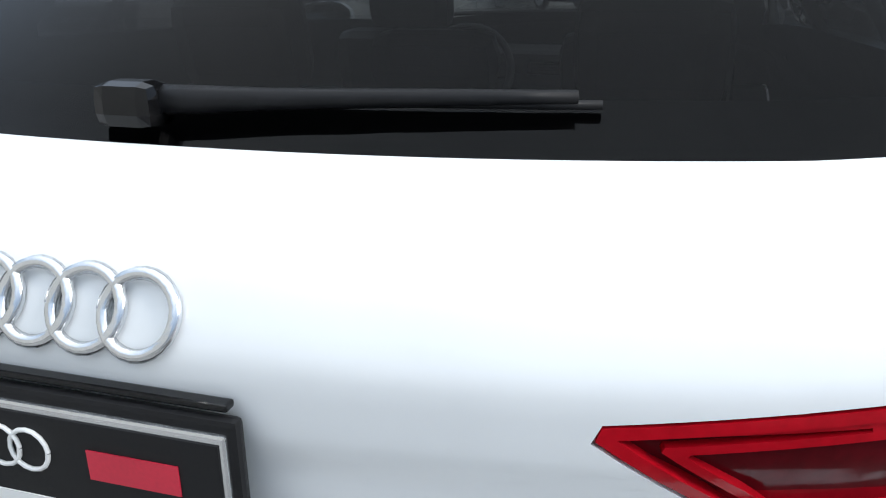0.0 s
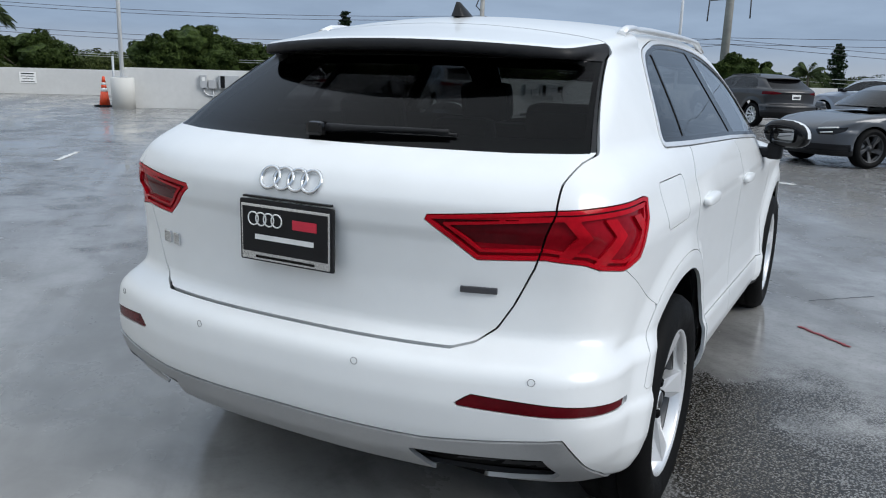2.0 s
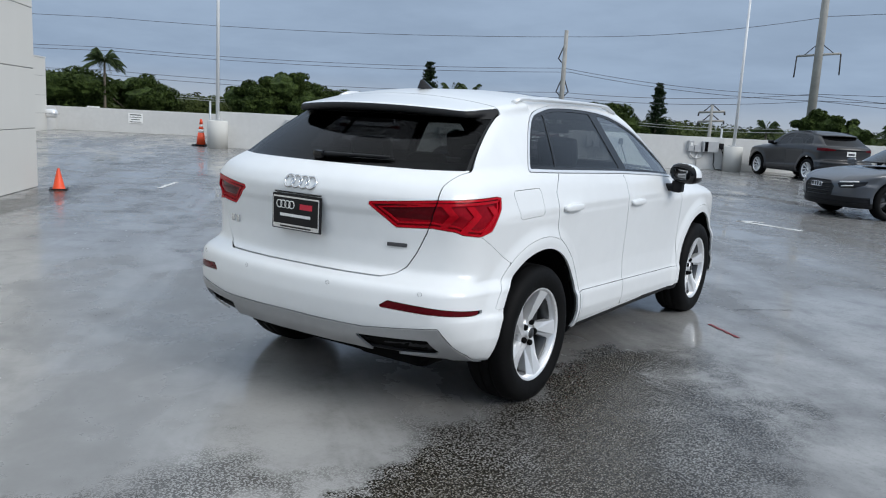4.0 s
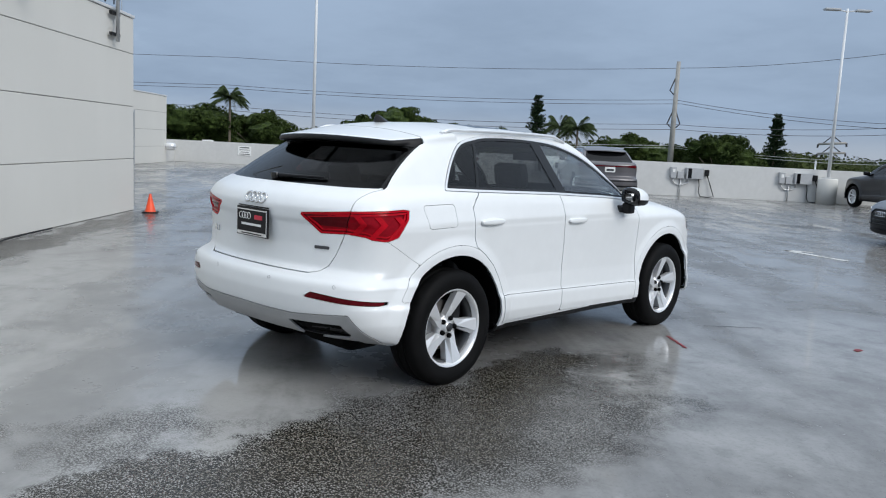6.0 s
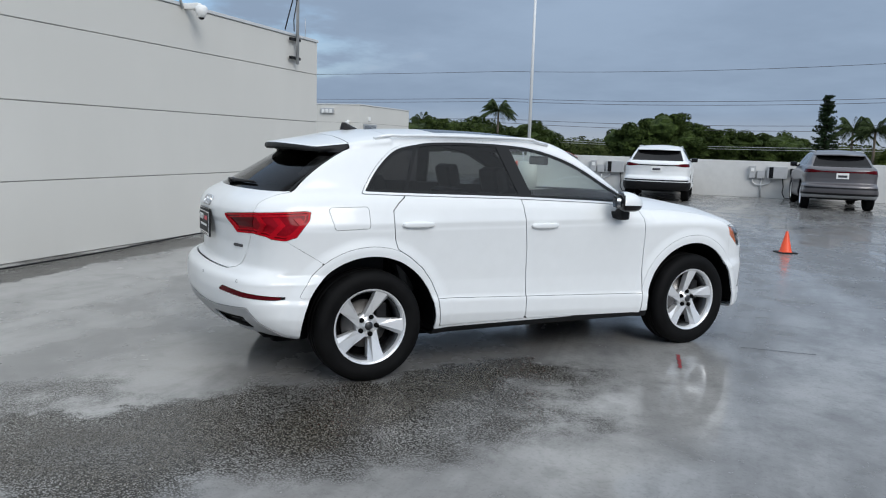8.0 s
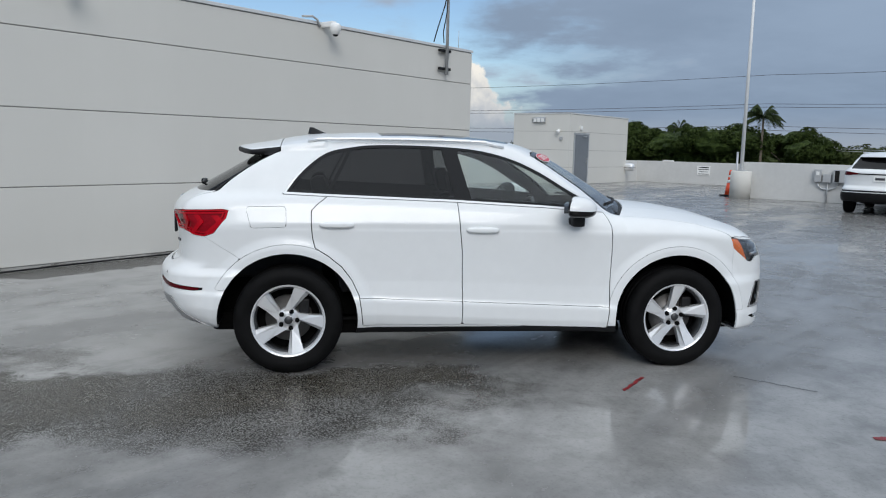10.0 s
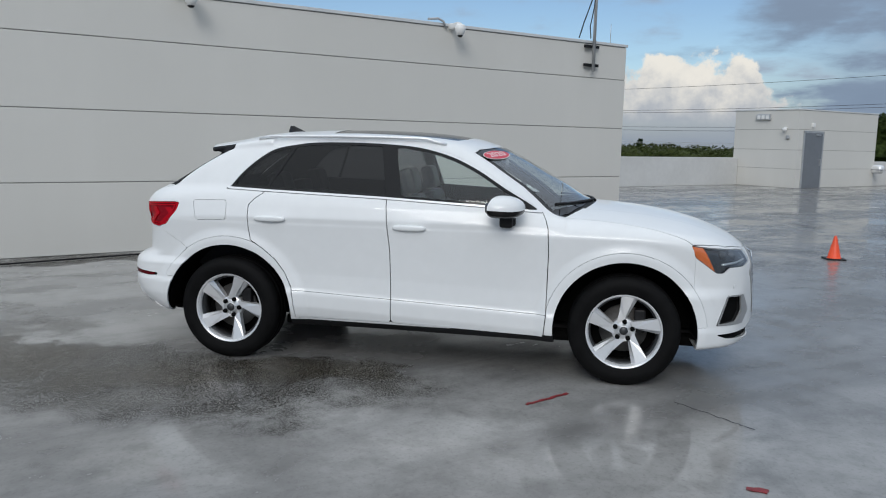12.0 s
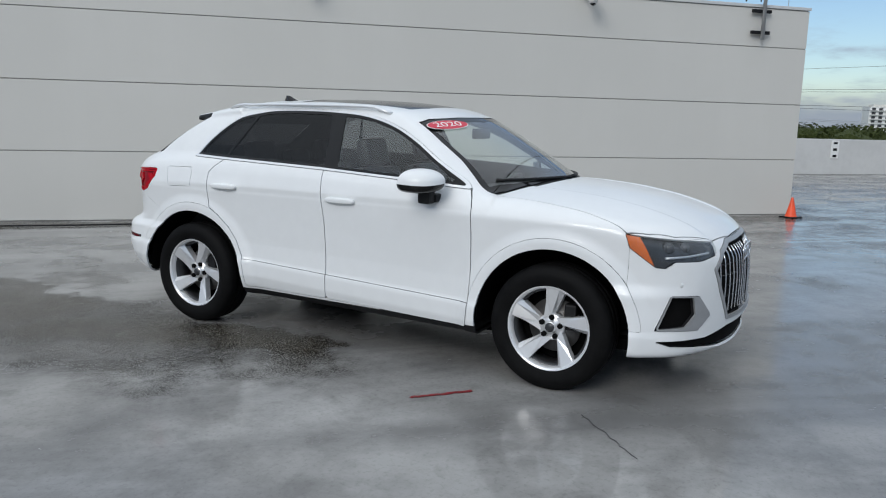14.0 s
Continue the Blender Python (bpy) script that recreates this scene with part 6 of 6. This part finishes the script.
def pine(deg, dist, top, seed):
    p = bear(deg, dist, GROUND)
    h = top - GROUND
    rnd = random.Random(seed)
    t = thing("pine_tree", "tall narrow dark pine with tiered branches", "tree", Matrix.Translation(p), group="pines beyond the deck")
    part("trunk", tube(bmesh.new(), [(0, 0, 0), (0, 0, h)], [.34, .06], 8), BARK, t)
    bm = bmesh.new()
    z = h * .35
    while z < h - .15:
        f = (z - h * .35) / (h * .65)
        ln = 2.3 * (1 - f) ** .6 + .34
        for k in range(8):
            a = rnd.random() * 6.28
            out = Vector((math.cos(a), math.sin(a), 0))
            l = ln * (.6 + .5 * rnd.random())
            for i in range(9):
                c = Vector((0, 0, z + .2 * rnd.random())) + out * l * (i + 1) / 9 + Vector((0, 0, .24 * (i / 9) ** 2))
                leaf_cloud(bm, c, (.24, .24, .20), 3, .25, rnd)
        z += .54
    part("crown", bm, NEEDLE, t)


pine(35.9, 160, 12.25, 41)
pine(19.7, 163, 10.07, 42)
pine(3, 167, 8.36, 43)
pine(85.0, 300, 3.6, 44)

# the wood behind, one mass of leaf clumps
profile = spline([(-60, 4.4), (-10, 4.4), (4, 4.4), (12, 3.4), (18, 4.4), (34, 4.8), (42, 4.9), (50, 5.5), (53, 3.8), (58, 5.5), (71, 4.9), (75, 4.0), (120, 2.6)], 1.0)
rnd = random.Random(77)
verts, faces = [], []
for k in range(300):
    deg = -58 + 176 * (k + rnd.random()) / 300
    far = deg > 75
    dist = (196 + 40 * rnd.random()) if not far else 250 + 60 * rnd.random()
    top = float(profile(np.array(deg))) + rnd.uniform(-1.7, .6) if not far else 2.1 + rnd.uniform(-.8, .8)
    c = bear(deg, dist, 0)
    w = (6.0 + 4.0 * rnd.random()) * (1.25 if far else 1)
    bm = bmesh.new()
    leaf_cloud(bm, (c.x, c.y, top - w * .55), (w, w, w * .55), 620, .42 if not far else .5, rnd)
    leaf_cloud(bm, (c.x, c.y, top - w * 1.15), (w * 1.1, w * 1.1, w * .6), 200, .55 if not far else .7, rnd)
    core(bm, (c.x, c.y, top - w * .66), (w * .94, w * .94, w * .56), rnd)
    core(bm, (c.x, c.y, top - w * 1.25), (w * 1.15, w * 1.15, w * .8), rnd)
    base = len(verts)
    bm.verts.index_update()
    verts += [v.co[:] for v in bm.verts]
    faces += [[base + v.index for v in f.verts] for f in bm.faces]
    bm.free()
wood = part("woodland", mesh_of("woodland", verts, faces, None, False), BRUSH)
tagged(wood, "dense belt of dark green trees round the deck", "trees", kind="stuff")


def tower_block():
    p = bear(88.45, 420, GROUND)
    t = thing("apartment_building", "distant white apartment block with rows of balconies", "building", Matrix.Translation(p) @ Matrix.Rotation(radians(89.3 + 18), 4, "Z"))
    part("wall", boxes((0, 0, 8.5, 13, 10, 17)), SIGNWHITE, t)
    part("roof", boxes((0, 0, 17.4, 9, 7, 1.2)), CONCRETE, t)
    for fl in range(6):
        for k in range(4):
            part("window", boxes((-4.6 + k * 3.05, -5.02, 6.4 + fl * 1.9, 1.6, .3, 1.1)), PLATEGREY, t)
        part("balcony", boxes((0, -5.5, 5.6 + fl * 1.9, 12.6, 1.0, .35)), SIGNWHITE, t)


tower_block()


# ---- parked cars ----
SEDAN = dict(
    hw=[(-2.3, .74), (-2.0, .81), (-1.6, .86), (-1.3, .875), (0, .875), (1.3, .875), (1.7, .85), (1.95, .80), (2.2, .70)],
    sec=[(.12, -.10), (.2, -.05), (.28, -.01), (.40, 0), (.46, -.012), (.6, -.015), (.78, 0), (.84, -.004), (.92, -.03), (1.0, -.07), (1.2, -.2)], sec_blur=.02,
    belt=[(-2.3, .95), (-2.1, .985), (-1.7, 1.0), (-1.2, .99), (0, .95), (.8, .92), (1.0, .91)],
    hood=[(.6, .94), (1.0, .95), (1.4, .915), (1.8, .84), (2.0, .775), (2.2, .68)], hood_drop=.06,
    front=[(.1, 2.0), (.2, 2.14), (.28, 2.2), (.45, 2.23), (.6, 2.225), (.7, 2.19), (.8, 2.1), (1.0, 1.9)], front_blur=.03, front_plan=.30,
    rear=[(.1, -1.9), (.25, -2.12), (.4, -2.2), (.6, -2.22), (.8, -2.2), (.95, -2.17), (1.05, -2.1)], rear_blur=.03, rear_plan=[(.1, .22), (1.2, .22)],
    bot=[(-2.3, .26), (0, .2), (2.3, .2)],
    gw=[(-2.0, .62), (-1.5, .74), (-.8, .80), (0, .82), (.5, .81), (1.2, .72)],
    roof=[(-2.0, 1.02), (-1.5, 1.22), (-1.1, 1.34), (-.6, 1.41), (-.1, 1.425), (.3, 1.395), (.6, 1.33), (1.0, 1.2)], roof_drop=.05,
    rear_axle=-1.31, front_axle=1.32, hub=.325, flare=.018, arch=.385, cowl=.95, belt_z=.95, tumble=.45, tumble2=.3,
    ws_y=1.28, ws_z=.93, ws_slope=1.85, ws_bow=.3, ws_plan=.28, rw_y=-1.85, rw_z=1.0, rw_slope=2.0, rw_plan=.12)
SUV_WIN = [(-1.40, 1.165), (-.25, 1.14), (.78, 1.085), (.55, 1.235), (.355, 1.345), (.17, 1.42), (-.04, 1.475), (-.55, 1.50), (-1.0, 1.475), (-1.25, 1.40)]
SEDAN_WIN = [(-1.25, .985), (-.3, .965), (.75, .945), (.55, 1.06), (.30, 1.20), (.05, 1.29), (-.35, 1.335), (-.75, 1.315), (-1.05, 1.20)]


def parked_car(P, win, wz, paint_mat, m, label, scale, rim_mat, kind):
    """A car seen from some way off: shell, glass, lamps, trim, wheels."""
    F = suv_field(P)
    t = thing("car", label, "car", m, group="parked cars")
    S = np.array(scale)
    skin = skin_of(F, (0, -2.4, .1), (1.05, 2.4, 1.7), 0.03)
    ra, fa, hub, arch = P["rear_axle"], P["front_axle"], P["hub"], P["arch"]
    for ax in (ra, fa):
        skin = skin.drop(lambda x, y, z: np.maximum(np.hypot(y - ax, z - hub) - arch, .5 - x))

    def fin(pc):
        return Skin(pc.v * S, pc.n, pc.faces)

    def add(name, pc, mat, pair=False, rim=.015, lab=""):
        if not pc.faces:
            return
        if pair:
            part(name, fin(pc).mesh(name, rim), mat, t, lab)
            part(name, fin(pc.mirrored()).mesh(name, rim), mat, t, lab)
        else:
            part(name, fin(pc.both()).mesh(name, rim), mat, t, lab)

    f_win = lambda x, y, z: np.maximum(poly_dist(y, z, win, .01), .35 - x)
    op, skin = skin.cut(f_win)
    pane, trim = op.cut(lambda x, y, z: poly_dist(y, z, win, .01) + .018)
    add("window_trim", trim, BLACKGLOSS if kind == "dark" else CHROME, True)
    mid = (win[0][0] + win[2][0]) / 2 + .08
    post, panes = pane.cut(lambda x, y, z: np.abs(y - mid + (z - wz) * .2) - .05)
    add("window_post", post, BLACKGLOSS, True)
    fw, rw = panes.cut(lambda x, y, z: mid - y)
    add("front_window", fw, TINT, True)
    add("rear_window", rw, TINT, True)
    gz0, gz1 = wz + .03, wz + .285
    back = lambda x, y, z: np.maximum(np.maximum(poly_dist(x, z, [(-.3, gz0), (.67, gz0), (.57, gz1), (-.3, gz1)], .02), y + .9), -1.0)
    g, skin = skin.cut(back)
    add("back_window", g, BACKGLASS)
    g, skin = skin.cut(lambda x, y, z: np.maximum(np.maximum(poly_dist(x, z, [(-.3, wz - .04), (.66, wz - .05), (.55, wz + .30), (-.3, wz + .33)], .02), .25 - y), -1.0))
    add("windshield", g, TINT)
    lz = wz - .12
    if kind != "sedan":
        f_bar = lambda x, y, z: np.maximum(np.abs(z - lz - .012 * ramp(x, .3, .8)) - (.016 + .03 * ramp(x, .45, .75)), y + 1.72)
        lamp, skin = skin.cut(f_bar)
        ends, bar = lamp.cut(lambda x, y, z: .50 - x)
        add("tail_light_bar", bar, REDDARK if kind == "suv" else BLACKGLOSS, lab="dark full-width tail light bar")
        add("tail_lamp", ends, REDDARK, True, lab="red tail lamp wedge")
    else:
        lamp, skin = skin.cut(lambda x, y, z: np.maximum(np.maximum(np.abs(z - .82) - .06, y + 1.75), .35 - x))
        add("tail_lamp", lamp, REDDARK, True)
    hz = .62 if kind == "sedan" else .80
    hp = arc_poly(arc_front, [(.83, 1.80, hz + .07), (.46, 2.14, hz + .01), (.52, 2.13, hz - .07), (.72, 2.0, hz - .06), (.82, 1.85, hz)])
    lamp, skin = skin.cut(hp)
    add("head_lamp", lamp, BLACKGLOSS, True, lab="slim dark head lamp with a bright edge")
    for s in (1, -1):
        pts = [on_front(F, s * x, hz + .035 + (x - .5) * .10) + Vector((0, .006, 0)) for x in np.linspace(.50, .76, 6)]
        part("light_guide", tube(bmesh.new(), [Vector((p.x * S[0], p.y * S[1], p.z * S[2])) for p in pts], .012, 6), SIGNWHITE, t)
        pts = [on_front(F, s * x, hz - .035 + (x - .55) * .12) + Vector((0, .006, 0)) for x in np.linspace(.55, .72, 5)]
        part("light_guide", tube(bmesh.new(), [Vector((p.x * S[0], p.y * S[1], p.z * S[2])) for p in pts], .010, 6), SIGNWHITE, t)
    gp = [(-.3, hz + .05), (.30, hz + .05), (.42, hz - .05), (.36, hz - .28), (-.3, hz - .29)]
    gr, skin = skin.cut(lambda x, y, z: np.maximum(poly_dist(x, z, gp), 1.8 - y))
    add("grille", gr.pushed(-.02), BLACK)
    for k in range(4):
        z = hz - .01 - k * .07
        pts = [on_front(F, x, z) + Vector((0, -.004, 0)) for x in np.linspace(-.33, .33, 7)]
        part("grille_bar", tube(bmesh.new(), [Vector((p.x * S[0], p.y * S[1], p.z * S[2])) for p in pts], .008, 5), BLACKGLOSS, t)
    pts = [on_front(F, 0, hz - .04)]
    for k in range(4):
        c = Vector((pts[0].x + (k - 1.5) * .07, pts[0].y + .012, pts[0].z))
        part("emblem_ring", tube(bmesh.new(), [Vector(((c.x + .045 * math.cos(a)) * S[0], c.y * S[1], (c.z + .045 * math.sin(a)) * S[2])) for a in np.linspace(0, 6.2832, 17)], .006, 5, False), CHROME, t)
    low, skin = skin.cut(lambda x, y, z: np.maximum(z - .40, 1.75 - y))
    air, low = low.cut(lambda x, y, z: np.abs(z - .33) - .045)
    add("front_lip", low, BLACK if kind != "suv" else SILVER)
    add("lower_intake", air.pushed(-.02), BLACK)
    low, skin = skin.cut(lambda x, y, z: np.maximum(z - (.56 if kind == "plain" else .47), y + 1.72))
    skid, low = low.cut(lambda x, y, z: np.abs(z - .37) - .045)
    add("rear_skid_plate", skid, SILVER if kind == "suv" else BLACK)
    add("rear_valance", low, BLACK)
    band, skin = skin.cut(lambda x, y, z: np.maximum(np.abs(z - .60) - .02, y + 1.95))
    add("bumper_strip", band.pushed(-.006), BLACK)
    sill, skin = skin.cut(lambda x, y, z: z - .30)
    add("sill", sill, BLACK)
    for nm, y0, y1 in (("rear_door", -1.0 if kind == "sedan" else -1.1, mid), ("front_door", mid, .85)):
        d, skin = skin.gap(lambda x, y, z: np.maximum(np.maximum(np.maximum(y0 - y, y - y1), z - wz), .5 - x), .006)
        add(nm, d, paint_mat, True)
    add("body", skin, paint_mat)
    inner = skin_of(lambda x, y, z: F(x, y, z) + .04, (0, -2.4, .1), (1.05, 2.4, 1.7), 0.06)
    for ax in (ra, fa):
        inner = inner.drop(lambda x, y, z: np.maximum(np.hypot(y - ax, z - hub) - arch - .02, .5 - x))
    inner = inner.drop(lambda x, y, z: np.maximum(poly_dist(y, z, win, .0) + .03, .35 - x))
    part("cabin_lining", fin(inner.both()).mesh("cabin_lining", -1), DARK, t)
    part("seats", boxes((-.36, .1, wz - .02, .46, .16, .55, .06), (.36, .1, wz - .02, .46, .16, .55, .06), (0, -.85, wz - .08, 1.2, .16, .5, .06)), LEATHER, t)
    for s in (1, -1):
        for ax in (ra, fa):
            bm = lathe(bmesh.new(), [(0, .0), (arch - .02, .0), (arch, .02), (arch, .22)], 30, "x")
            bmesh.ops.transform(bm, matrix=Matrix.Translation((s * .55 * S[0], ax * S[1], hub * S[2] + .03)) @ Matrix.Diagonal((s, 1, 1, 1)), verts=bm.verts[:])
            bmesh.ops.delete(bm, geom=[v for v in bm.verts if v.co.z < hub * S[2] - .12], context="VERTS")
            part("wheel_arch_liner", bm, DARK, t)
            r = hub * S[2] + .012
            wheel_thing(t, s * .775 * S[0], ax * S[1], r, r, r * .70, 20 + ax * 9, s, 10 if kind == "dark" else 5, rim_mat, False)
        p = on_side(F, .55, wz + .02, s)
        part("side_mirror", boxes((p.x * S[0] + s * .13, .58 * S[1], (wz + .02) * S[2], .20, .10, .13, .04), (p.x * S[0] + s * .03, .6 * S[1], (wz - .03) * S[2], .1, .07, .05, .015)), paint_mat if kind == "sedan" else BLACKGLOSS, t)
        if kind != "sedan":
            pts = [on_top(F, s * .58, y) + Vector((0, 0, .03)) for y in np.linspace(-1.2, .1, 9)]
            part("roof_rail", tube(bmesh.new(), [Vector((p.x * S[0], p.y * S[1], p.z * S[2])) for p in pts], .016, 6), ALLOY if kind != "dark" else BLACK, t)
    pz = lz - .10 if kind != "sedan" else .62
    p = on_rear(F, 0, pz)
    part("number_plate", boxes((0, p.y * S[1] - .012, pz * S[2], .31, .012, .155, .003)), SIGNWHITE, t, "white number plate with dark bars")
    part("plate_bar", boxes((0, p.y * S[1] - .020, pz * S[2] - .01, .22, .004, .06)), PLATEGREY, t)
    return t


BIG = (1.045, 1.092, 1.03)
nose = lambda u, v: at(u, v, 0, 90)
parked_car(MAIN, SUV_WIN, 1.14, PEARLGREY, nose(-11.85, 10.7), "grey metallic sport utility car parked nose to the parapet", BIG, ALLOY, "suv")
parked_car(MAIN, SUV_WIN, 1.14, WHITE, nose(-12.05, 5.85), "white sport utility car parked nose to the parapet", BIG, ALLOY, "plain")
parked_car(MAIN, SUV_WIN, 1.14, DARKPAINT, nose(-11.6, 21.0), "black sport utility car parked nose to the parapet", BIG, ALLOY, "dark")
parked_car(MAIN, SUV_WIN, 1.14, ICEBLUE, nose(-11.6, 26.2), "pale blue-grey sport utility car parked nose to the parapet", BIG, ALLOY, "suv")
parked_car(SEDAN, SEDAN_WIN, .96, SLATE, at(-.15, 15.85, 0, 180), "dark grey metallic sedan parked on the wet deck", (1.0, 1.0, 1.0), ALLOYDARK, "sedan")
